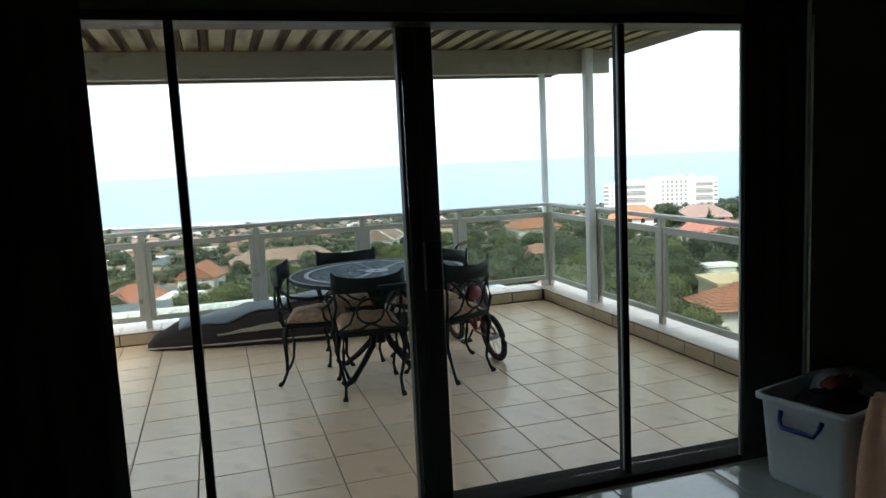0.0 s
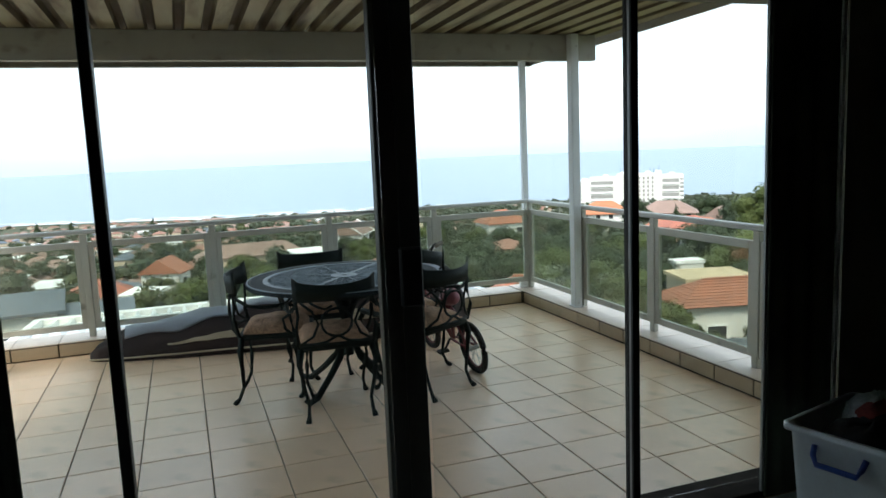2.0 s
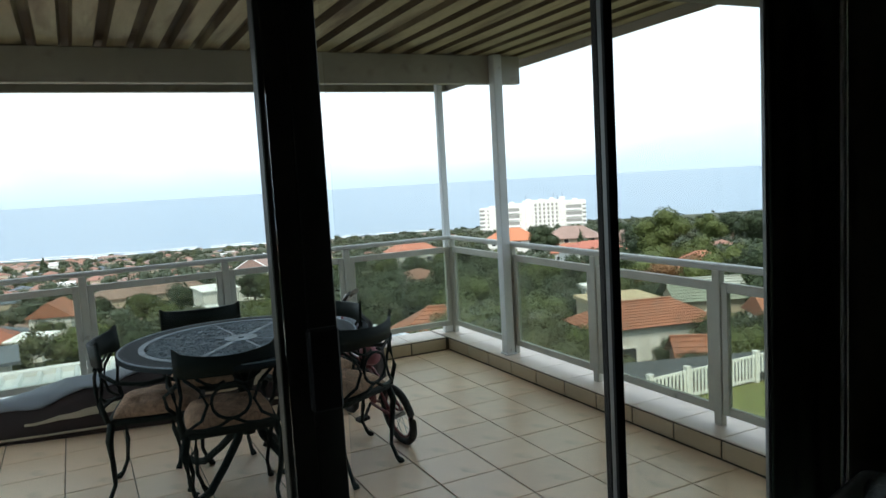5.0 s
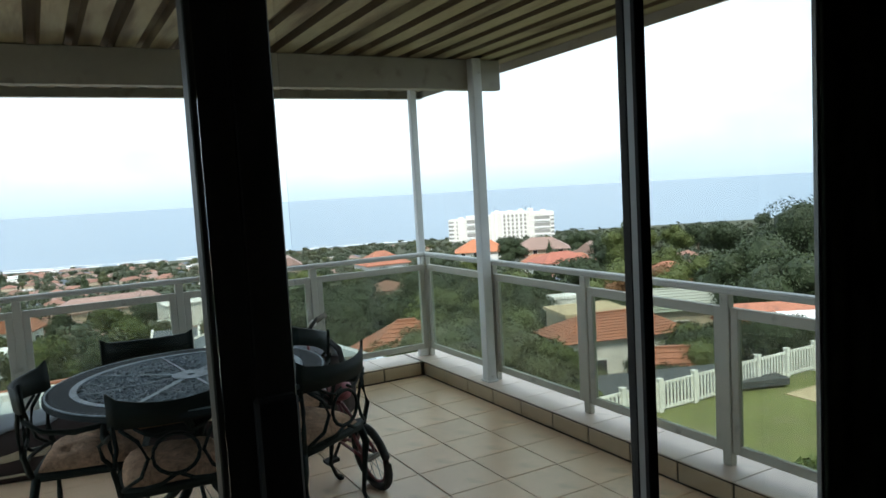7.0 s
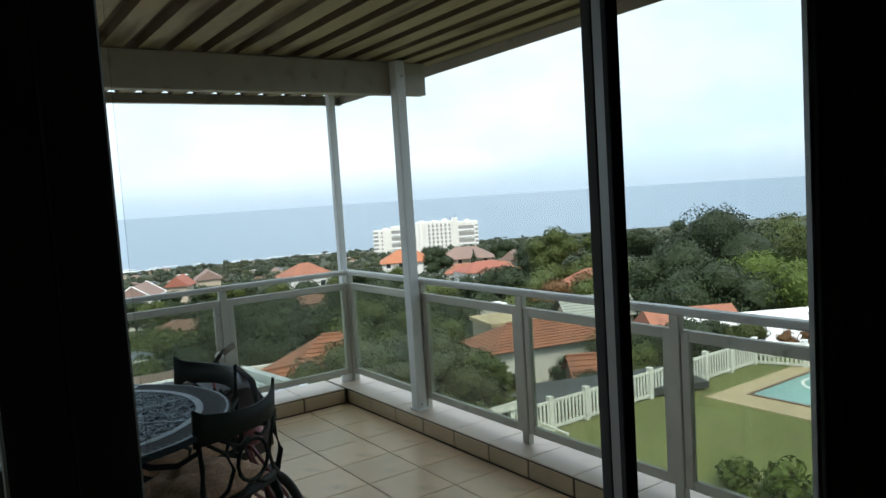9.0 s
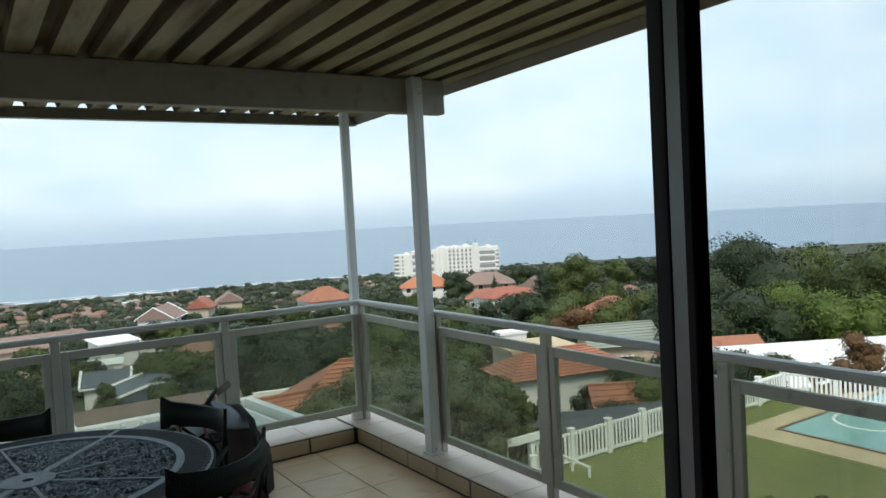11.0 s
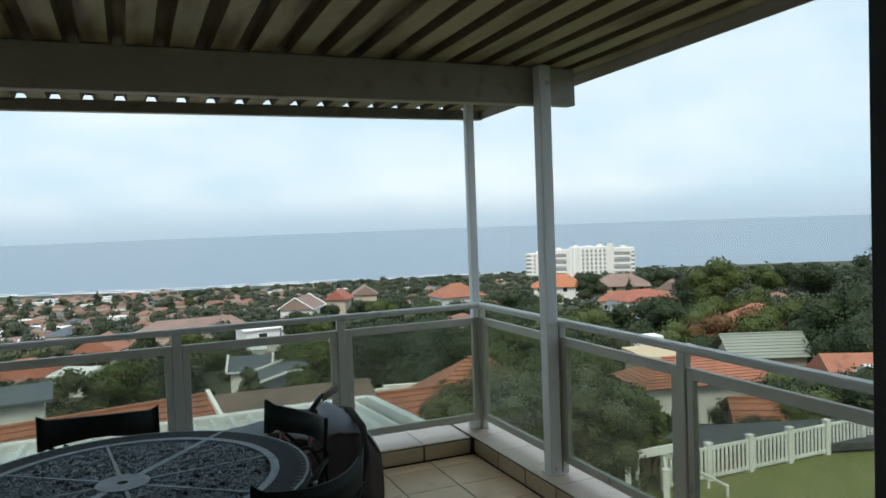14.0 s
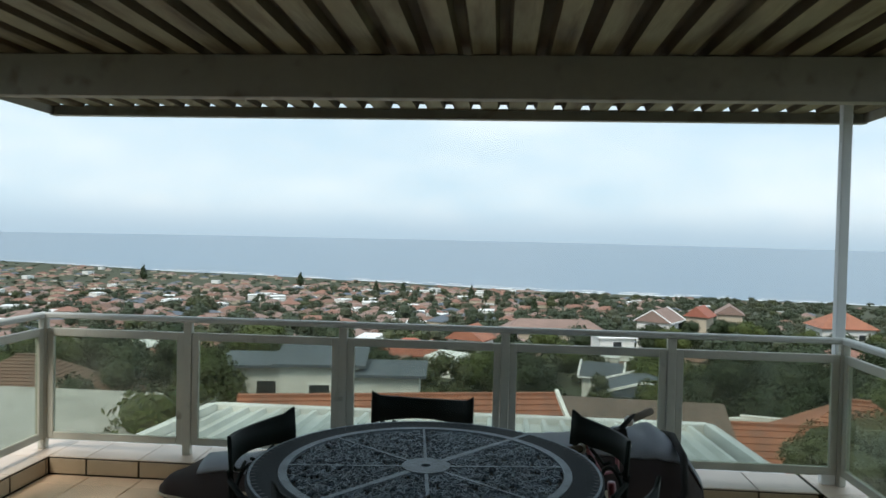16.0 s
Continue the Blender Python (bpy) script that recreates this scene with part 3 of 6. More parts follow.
        add_tube(bm, pts, [0.019, 0.019, 0.013, 0.010, 0.011, 0.017, 0.016], 7)
        part("leg", bm, M_CAST, ch, "", True)
    for s in (-1, 1):
        bm = bmesh.new()
        add_tube(bm, [(s * 0.215, -0.215, 0.66), (s * 0.245, -0.14, 0.615), (s * 0.255, -0.02, 0.60), (s * 0.255, 0.09, 0.615), (s * 0.25, 0.13, 0.60), (s * 0.245, 0.12, 0.565), (s * 0.235, 0.06, 0.52), (s * 0.225, 0.07, 0.46), (s * 0.21, 0.10, 0.42)], [0.010, 0.011, 0.012, 0.012, 0.012, 0.010, 0.009, 0.010, 0.012], 6)
        part("arm", bm, M_CAST, ch, "", True)
    return ch


def seat_at(cx, cy, hx, hy):
    """Pose of a chair whose back stands at (cx, cy) and which faces (hx, hy)."""
    h = Vector((hx, hy, 0)).normalized()
    return pose(cx + 0.27 * h.x, cy + 0.27 * h.y, 0, 0, 0, math.degrees(math.atan2(-h.x, h.y)))


chair = make_chair()
chair.matrix_basis = seat_at(0.935, 4.83, 0.10, 1.0)
for args in ((0.425, 5.56, 0.97, -0.22), (1.665, 4.955, -0.5, 0.87), (1.02, 6.15, -0.10, -1.0), (1.785, 5.72, -0.93, -0.33)):
    copy_thing(chair, seat_at(*args))

TCX, TCY, TR, TZ = 1.105, 5.385, 0.60, 0.726
table = thing("round_garden_table", "round cast-metal garden table, dark rim round a pale pierced scrollwork top", "table", pose(TCX, TCY, 0))


def ring_band(bm, r0, r1, z0, z1, n=72):
    """A flat ring with thickness."""
    secs = []
    for k in range(n + 1):
        a = k * math.tau / n
        c, s = math.cos(a), math.sin(a)
        secs.append([bm.verts.new((r * c, r * s, z)) for r, z in ((r0, z0), (r1, z0), (r1, z1), (r0, z1))] if k < n else secs[0])
    for a, b in zip(secs, secs[1:]):
        for q in range(4):
            bm.faces.new((a[q], a[(q + 1) % 4], b[(q + 1) % 4], b[q]))


bm = bmesh.new()
ring_band(bm, 0.497, 0.592, TZ - 0.014, TZ)
ring_band(bm, 0.592, 0.601, TZ - 0.024, TZ - 0.003)
part("rim", bm, M_TABLERIM, table, "smooth grey-green rim")
bm = bmesh.new()
ring_band(bm, 0.468, 0.496, TZ - 0.012, TZ + 0.002)
ring_band(bm, 0.586, 0.594, TZ - 0.012, TZ + 0.001)
part("inlay_ring", bm, M_TABLEPALE, table, "pale verdigris ring")
# solid dark disc stands in for the shade seen through the open scrollwork
bm = bmesh.new()
ring_band(bm, 0.0005, 0.47, TZ - 0.016, TZ - 0.009, 48)
part("tabletop", bm, M_CAST, table, "dark disc for the shade in the scrollwork holes")
bm = bmesh.new()
ring_band(bm, 0.017, 0.083, TZ - 0.008, TZ + 0.003, 32)
part("hub", bm, M_TABLEPALE, table, "pale disc with the umbrella hole")
bm = bmesh.new()
for k in range(8):
    a = k * math.tau / 8 + 0.12
    wide = 0.013 if k % 4 == 1 else 0.006
    c, s = math.cos(a), math.sin(a)
    for r0, r1, w in ((0.08, 0.25, wide), (0.25, 0.47, wide * 0.75)):
        add_box(bm, r0, -w, TZ - 0.008, r1, w, TZ + 0.001, m=Matrix.Rotation(a, 4, "Z"))
    add_box(bm, 0.46, -0.009, TZ - 0.008, 0.59, 0.009, TZ + 0.0015, m=Matrix.Rotation(math.tau / 4 * (k % 2) + 0.9, 4, "Z")) if k < 1 else None
part("spoke", bm, M_TABLEPALE, table, "pale ribs running out from the hub")
verts, faces = [], []
rs = random.Random(11)


def strip(pts, w, z0, z1):
    """A thin raised strip along points of a plane."""
    base = len(verts)
    for i, (x, y) in enumerate(pts):
        a, b = pts[max(i - 1, 0)], pts[min(i + 1, len(pts) - 1)]
        dx, dy = b[0] - a[0], b[1] - a[1]
        g = math.hypot(dx, dy) or 1
        nx, ny = -dy / g * w, dx / g * w
        verts.extend([(x + nx, y + ny, z0), (x + nx, y + ny, z1), (x - nx, y - ny, z1), (x - nx, y - ny, z0)])
    for i in range(len(pts) - 1):
        p, q = base + 4 * i, base + 4 * i + 4
        faces.extend([(p, p + 1, q + 1, q), (p + 1, p + 2, q + 2, q + 1), (p + 2, p + 3, q + 3, q + 2)])


for _ in range(3600):
    r, a = 0.46 * math.sqrt(rs.uniform(0.035, 0.98)), rs.uniform(0, math.tau)
    x, y = r * math.cos(a), r * math.sin(a)
    d, turn, step = rs.uniform(0, math.tau), rs.uniform(-1.0, 1.0), rs.uniform(0.005, 0.009)
    pts = []
    for _k in range(rs.choice((4, 5, 6))):
        if math.hypot(x, y) > 0.467:
            break
        pts.append((x, y))
        x, y, d = x + step * math.cos(d), y + step * math.sin(d), d + turn
    if len(pts) > 2:
        strip(pts, rs.uniform(0.0008, 0.0017), TZ - 0.009, TZ + rs.uniform(-0.002, 0.0005))
me = bpy.data.meshes.new("scrollwork")
me.from_pydata(verts, [], faces)
me.materials.append(M_TABLEPALE)
sw = new("scrollwork", me)
sw.parent = table
tagged(sw, kind="stuff")
tagged(sw, "pale cast vine scrollwork")
bm = bmesh.new()
for k in range(110):
    add_box(bm, 0.567, -0.004, TZ, 0.585, 0.004, TZ + 0.0012, m=Matrix.Rotation(k * math.tau / 110, 4, "Z"))
tagged(part("rim_slots", bm, M_SLOT, table, "row of pale bars along the edge"), kind="stuff")
bm = bmesh.new()
add_tube(bm, [(0, 0, 0.22), (0, 0, 0.3), (0, 0, 0.5), (0, 0, 0.715)], [0.035, 0.028, 0.024, 0.05], 10)
part("pedestal", bm, M_CAST, table, "", True)
for k in range(4):
    a = math.tau * k / 4 + 0.69
    c, s = math.cos(a), math.sin(a)
    bm = bmesh.new()
    pr = [(0.16, 0.70), (0.10, 0.62), (0.035, 0.5), (0.03, 0.36), (0.09, 0.22), (0.2, 0.12), (0.32, 0.03), (0.39, 0.022), (0.42, 0.045), (0.40, 0.065)]
    add_tube(bm, [(r * c, r * s, z) for r, z in pr], [0.014, 0.018, 0.02, 0.02, 0.022, 0.02, 0.02, 0.02, 0.014, 0.01], 7)
    part("leg", bm, M_CAST, table, "", True)

# long folded canvas cover lying along the kerb
cover = thing("canvas_cover", "long dark-brown and grey canvas cover lying along the kerb", "canvas cover")
SECT = ((-0.56, 6.90, 6.98, 0.05), (-0.50, 6.84, 7.03, 0.12), (-0.30, 6.76, 7.10, 0.19), (0.0, 6.68, 7.12, 0.25), (0.4, 6.60, 7.125, 0.31), (0.9, 6.50, 7.125, 0.36), (1.4, 6.47, 7.125, 0.41), (1.9, 6.47, 7.12, 0.46), (2.15, 6.50, 7.10, 0.48), (2.30, 6.56, 7.06, 0.43), (2.40, 6.66, 7.0, 0.28), (2.43, 6.75, 6.93, 0.12))


def cover_ring(x, y0, y1, h, lo, hi, grow, wave=0.0, n=14):
    """Part of the bulging outline between two shares of the way over the top, with a thickness."""
    out = []
    if hi < 0.2:
        hi = lo + (hi - lo) * min(1.0, 0.25 + max(x, 0) / 0.9)
    lo += wave * noise.noise((2.6 * x, 0.4, 2.2))
    for side, g in ((0, grow), (1, grow - 0.012)):
        rng_ = range(n + 1) if side == 0 else range(n, -1, -1)
        for i in rng_:
            f = lo + (hi - lo) * i / n
            a = math.pi * (1 - f)
            cy, ry = (y0 + y1) / 2, (y1 - y0) / 2 + g
            yy = cy + ry * math.copysign(abs(math.cos(a)) ** 0.7, math.cos(a))
            crease = noise.noise((4.5 * x, 3.2 * f, 1.7)) + 0.6 * noise.noise((11 * x + 5 * f, 6 * f, 4.1))
            zz = (h + g) * abs(math.sin(a)) ** 0.8 * (1 + 0.10 * crease) + 0.006 * math.sin(13 * x + 9 * f)
            yy += 0.022 * noise.noise((6 * x, 5 * f, 8.3)) * min(1, 4 * h)
            out.append((x, yy, max(zz, 0.004)))
    return out


for nm, m_, lo, hi, grow, lab, xs in (("side", M_DCOVER, 0.0, 1.0, 0.0, "", (0, 12)), ("top_cover", M_GCOVER, 0.30, 0.97, 0.016, "grey faded canvas top", (2, 12)), ("side_band", M_BCOVER, 0.105, 0.175, 0.012, "beige canvas band", (3, 8))):
    bm = bmesh.new()
    fine = []
    rows = SECT[xs[0]:xs[1]]
    for a, b in zip(rows, rows[1:]):
        for q in range(8):
            fine.append([a[k] + (b[k] - a[k]) * q / 8 for k in range(4)])
    fine.append(list(rows[-1]))
    add_loft(bm, [cover_ring(x, y0, y1, h, lo, hi, grow, 0.13 if nm == "top_cover" else 0.0) for x, y0, y1, h in fine])
    part(nm, bm, m_, cover, lab, True)
bm = bmesh.new()
add_tube(bm, [(x, y0 - 0.002, h * 0.12 + 0.006) for x, y0, y1, h in SECT[:9]], 0.008, 6)
part("piping", bm, M_BCOVER, cover, "pale piping along the seam", True)
bm = bmesh.new()
add_tube(bm, [(2.2, 6.49, 0.1), (2.26, 6.5, 0.3), (2.27, 6.6, 0.445), (2.26, 6.8, 0.49), (2.25, 7.0, 0.45)], 0.02, 7)
part("end_binding", bm, M_BLACK, cover, "black bound edge", True)

# child's bicycle leaning behind the chairs
bike = thing("childs_bicycle", "small dark-red child's bicycle with pink grips leaning behind a garden chair", "bicycle", pose(1.955, 5.33, 0.0, 0, -9, 5))
WR = 0.165
for yy in (0.0, 0.74):
    bm = bmesh.new()
    add_tube(bm, [(0, yy + WR * math.cos(k * math.tau / 28), WR + 0.005 + WR * math.sin(k * math.tau / 28) * 0.97) for k in range(29)], 0.021, 7, cap=False)
    w = part("tyre", bm, M_TYRE, bike, "", True)
    bm = bmesh.new()
    add_tube(bm, [(0, yy + 0.132 * math.cos(k * math.tau / 28), WR + 0.005 + 0.132 * math.sin(k * math.tau / 28)) for k in range(29)], 0.008, 6, cap=False)
    part("rim", bm, M_RED, bike, "red rim", True)
    bm = bmesh.new()
    for k in range(12):
        a = k * math.tau / 12
        add_tube(bm, [(0.018 * (-1) ** k, yy, WR), (0, yy + 0.128 * math.cos(a), WR + 0.128 * math.sin(a))], 0.0022, 4)
    add_tube(bm, [(-0.04, yy, WR), (0.04, yy, WR)], 0.016, 8)
    part("spokes", bm, M_CHROME, bike)
bm = bmesh.new()
for a, b, r in (((0, 0.3, 0.17), (0, 0.24, 0.46), 0.014), ((0, 0.25, 0.40), (0, 0.62, 0.46), 0.016), ((0, 0.3, 0.17), (0, 0.63, 0.40), 0.016), ((0.035, 0.0, 0.17), (0.01, 0.25, 0.40), 0.009), ((-0.035, 0.0, 0.17), (-0.01, 0.25, 0.40), 0.009), ((0.035, 0.0, 0.17), (0.02, 0.3, 0.17), 0.009), ((-0.035, 0.0, 0.17), (-0.02, 0.3, 0.17), 0.009), ((0.04, 0.74, 0.17), (0.035, 0.66, 0.36), 0.011), ((-0.04, 0.74, 0.17), (-0.035, 0.66, 0.36), 0.011), ((0, 0.66, 0.36), (0, 0.62, 0.52), 0.018)):
    add_tube(bm, [a, b], r, 7)
part("frame", bm, M_RED, bike, "", True)
bm = bmesh.new()
add_tube(bm, [(-0.2, 0.45, 0.73), (-0.1, 0.53, 0.71), (-0.04, 0.60, 0.57), (0.03, 0.61, 0.57), (0.04, 0.60, 0.72), (0.10, 0.64, 0.757)], 0.009, 7)
part("handlebar", bm, M_PINK, bike, "dull pink bent handlebar", True)
bm = bmesh.new()
add_tube(bm, [(0.06, 0.61, 0.735), (0.10, 0.60, 0.775), (0.13, 0.62, 0.79)], [0.012, 0.010, 0.006], 6)
add_box(bm, 0.035, 0.585, 0.70, 0.085, 0.63, 0.745, bevel=0.006)
part("brake_lever", bm, M_BLACK, bike, "black brake lever and clamp")
for a, b in (((-0.12, 0.52, 0.71), (-0.22, 0.44, 0.735)), ((0.11, 0.645, 0.757), (0.228, 0.736, 0.76))):
    bm = bmesh.new()
    add_tube(bm, [a, b], [0.015, 0.017], 8)
    grip = part("grip", bm, M_GRIP, bike, "dusty grey-brown rubber grip", True)
    a_, b_ = Vector(a), Vector(b)
    bm = bmesh.new()
    add_tube(bm, [a_ - (b_ - a_) * 0.04, a_ + (b_ - a_) * 0.04], 0.021, 10)
    part("collar", bm, M_WHITEP, grip, "white grip collar", True)
bm = bmesh.new()
add_tube(bm, [(0, 0.14, 0.475), (0, 0.2, 0.49), (0, 0.28, 0.485), (0, 0.36, 0.475)], [0.03, 0.065, 0.045, 0.02], 8)
part("saddle", bm, M_PINK, bike, "pink saddle", True)
bm = bmesh.new()
add_tube(bm, [(-0.09, 0.28, 0.11), (-0.03, 0.3, 0.17), (0.03, 0.3, 0.17), (0.09, 0.32, 0.23)], 0.009, 6)
add_box(bm, -0.14, 0.25, 0.1, -0.07, 0.31, 0.118)
add_box(bm, 0.07, 0.29, 0.222, 0.14, 0.35, 0.24)
part("pedals", bm, M_BLACK, bike)

# ---- inside the room ----
tub = thing("storage_box", "milky plastic storage box with blue handle, heaped with dark clothes", "storage box", pose(2.52, 2.82, 0.04, 0, 0, -75))


def tub_ring(hx, hy, z, r=0.04, n=5):
    out = []
    for cx, cy, a0 in ((hx - r, hy - r, 0), (-hx + r, hy - r, 90), (-hx + r, -hy + r, 180), (hx - r, -hy + r, 270)):
        out += [(cx + r * math.cos(radians(a0 + 90 * i / n)), cy + r * math.sin(radians(a0 + 90 * i / n)), z) for i in range(n + 1)]
    return out


bm = bmesh.new()
add_loft(bm, [tub_ring(0.165, 0.21, 0.0), tub_ring(0.175, 0.22, 0.02), tub_ring(0.195, 0.245, 0.36), tub_ring(0.215, 0.265, 0.365), tub_ring(0.215, 0.265, 0.385), tub_ring(0.19, 0.24, 0.385), tub_ring(0.17, 0.215, 0.05)])
part("tub", bm, M_BOXP, tub, "", True)
for s in (-1,):
    bm = bmesh.new()
    add_tube(bm, [(-0.09, s * 0.245, 0.33), (-0.085, s * 0.265, 0.30), (-0.07, s * 0.27, 0.27), (0.07, s * 0.27, 0.27), (0.085, s * 0.265, 0.30), (0.09, s * 0.245, 0.33)], 0.011, 7)
    part("handle", bm, M_BLUEP, tub, "blue clip handle", True)


def heap(name, label, cat, cx, cy, z0, rx, ry, h, material, seed, at=None):
    """A crumpled soft heap."""
    bm = bmesh.new()
    rows = []
    for i in range(9):
        f = i / 8
        rr = math.cos(f * math.pi / 2) ** 0.7 if i < 8 else 0.03
        rows.append([(cx + rx * rr * math.cos(a) * (1 + 0.22 * noise.noise((3 * math.cos(a), 3 * math.sin(a), seed + 2 * f))), cy + ry * rr * math.sin(a) * (1 + 0.22 * noise.noise((3 * math.cos(a), 3 * math.sin(a), seed + 5 + 2 * f))), z0 + h * math.sin(f * math.pi / 2) * (1 + 0.25 * noise.noise((2 * math.cos(a), 2 * math.sin(a), seed + 9 + f)) + 0.35 * noise.noise((6 * math.cos(a), 6 * math.sin(a), seed + 5 * f)))) for a in [k * math.tau / 28 for k in range(28)]])
    add_loft(bm, rows)
    return tagged(part(name, bm, material, None, "", True, at), label, cat)


M_DARKCLOTH = mat("black_cloth", (0.012, 0.012, 0.014), 0.9, vary=0.3, scale=12, fine=90, bump=0.4)
M_REDCLOTH = mat("dark_red_cloth", (0.20, 0.035, 0.03), 0.85, vary=0.4, scale=14, fine=90, bump=0.4)
M_GREYCLOTH = mat("grey_film", (0.34, 0.36, 0.37), 0.35, vary=0.4, scale=14, fine=60, bump=0.5)
heap("clothing_heap", "crumpled black clothes heaped in the plastic box", "clothes", 2.48, 2.79, 0.355, 0.17, 0.14, 0.085, M_DARKCLOTH, 1)
heap("red_garment", "folded dark-red garment lying on the heaped clothes", "clothes", 2.60, 2.86, 0.425, 0.10, 0.07, 0.045, M_REDCLOTH, 5)
heap("plastic_bag", "crumpled clear-grey plastic bag on top of the clothes", "plastic bag", 2.66, 2.90, 0.375, 0.15, 0.13, 0.10, M_GREYCLOTH, 8)
bm = bmesh.new()
rows = []
for i in range(13):
    z = 0.04 + 0.46 * i / 12
    flare = 1 - 0.5 * (i / 12) ** 2
    rows.append([(2.46 + (0.145 * flare + 0.012 * math.sin(5 * a)) * math.cos(a) + 0.02 * i / 12, 2.46 + (0.12 * flare + 0.012 * math.sin(5 * a)) * math.sin(a) + 0.05 * i / 12, z) for a in [k * math.tau / 40 for k in range(40)]])
add_loft(bm, rows)
tagged(part("cloth_drape", bm, M_PEACH, None, "", True), "peach-coloured cloth standing in soft upright folds beside the plastic box", "cloth")


# ---- the neighbourhood ----
OX, OY, OZ = 1.2, 2.85, 1.535


def spot(az, d, slope=None):
    """A place by its bearing and distance from the terrace door; with a slope, also its height."""
    x, y = OX + d * math.sin(radians(az)), OY + d * math.cos(radians(az))
    return (x, y, OZ - slope * d if slope is not None else land(x, y))


M_TERRA = mat("terracotta_roof_tile", (0.33, 0.135, 0.08), 0.8, vary=0.22, scale=0.6, fine=5, bump=0.2, stain=(0.2, 0.09, 0.06), stain_at=0.62)
M_ORANGE = mat("orange_roof_tile", (0.44, 0.17, 0.085), 0.8, vary=0.15, scale=0.4, fine=4)
M_REDT = mat("red_roof_tile", (0.34, 0.12, 0.08), 0.8, vary=0.18, scale=0.5, fine=4)
M_BROWNR = mat("brown_roof_tile", (0.19, 0.115, 0.085), 0.85, vary=0.15, scale=0.6, fine=5)
M_DULLR = mat("dull_brown_roof", (0.155, 0.115, 0.095), 0.9, vary=0.18, scale=0.8, fine=6, stain=(0.10, 0.085, 0.07), stain_at=0.62)
M_ROSER = mat("faded_rose_roof_tile", (0.26, 0.18, 0.15), 0.85, vary=0.2, scale=0.4, fine=4)
M_SLATE = mat("grey_roof_sheet", (0.095, 0.115, 0.14), 0.6, vary=0.1, scale=0.5, fine=5)
M_MOSSR = mat("grey_green_roof", (0.24, 0.27, 0.22), 0.85, vary=0.12, scale=0.5, fine=5)
M_WHITER = mat("pale_roof_sheet", (0.78, 0.79, 0.77), 0.55, vary=0.10, scale=0.8, fine=8, stain=(0.36, 0.38, 0.36), stain_at=0.66)
M_WALLW = mat("white_house_wall", (0.74, 0.74, 0.71), 0.85, vary=0.08, scale=0.5, fine=6)
M_WALLC = mat("cream_house_wall", (0.50, 0.43, 0.33), 0.85, vary=0.1, scale=0.5, fine=6)
M_WALLB = mat("brown_brick_wall", (0.16, 0.09, 0.065), 0.85, vary=0.2, scale=0.5, fine=8)
M_TRIMW = mat("white_roof_trim", (0.84, 0.85, 0.84), 0.6, vary=0.05)
M_CONC = mat("pale_concrete", (0.42, 0.41, 0.38), 0.9, vary=0.12, scale=0.5, fine=6, stain=(0.3, 0.3, 0.27), stain_at=0.6)
M_PAVE = mat("tan_paving", (0.52, 0.42, 0.27), 0.9, vary=0.1, scale=0.8, fine=8)
M_POOL = mat("pool_water", (0.26, 0.50, 0.50), 0.15, vary=0.08, scale=0.6, fine=3, bump=0.1)
M_DARKR = mat("dark_sheet_roof", (0.045, 0.05, 0.055), 0.6, vary=0.25, scale=0.4, fine=4)
# window grey, also the recess shade painted on the tower's balcony bands
M_SHADE = mat("balcony_shade_window_grey", (0.27, 0.27, 0.255), 0.7, vary=0.15, scale=0.2, fine=2)
M_FENCE = mat("white_fence_paint", (0.74, 0.75, 0.72), 0.6, vary=0.05)


def courses(bm, a, b, c, d, step=0.32, lip=0.035, waves=False):
    """A tiled slope between the eave a-b and the ridge d-c, in overlapping courses."""
    a, b, c, d = map(Vector, (a, b, c, d))
    run = max((d - a).length, (c - b).length)
    n = max(1, int(run / step))
    nrm = (b - a).cross(d - a).normalized()
    if nrm.z < 0:
        nrm = -nrm
    prev = None
    for i in range(n):
        f0, f1 = i / n, (i + 1) / n
        p0, p1 = a.lerp(d, f0) + nrm * lip, b.lerp(c, f0) + nrm * lip
        q0, q1 = a.lerp(d, f1), b.lerp(c, f1)
        vs = [bm.verts.new(v) for v in (p0, p1, q1, q0)]
        bm.faces.new(vs)
        lo = [bm.verts.new(v) for v in (p0 - nrm * lip, p1 - nrm * lip)]
        bm.faces.new((lo[0], lo[1], vs[1], vs[0]))


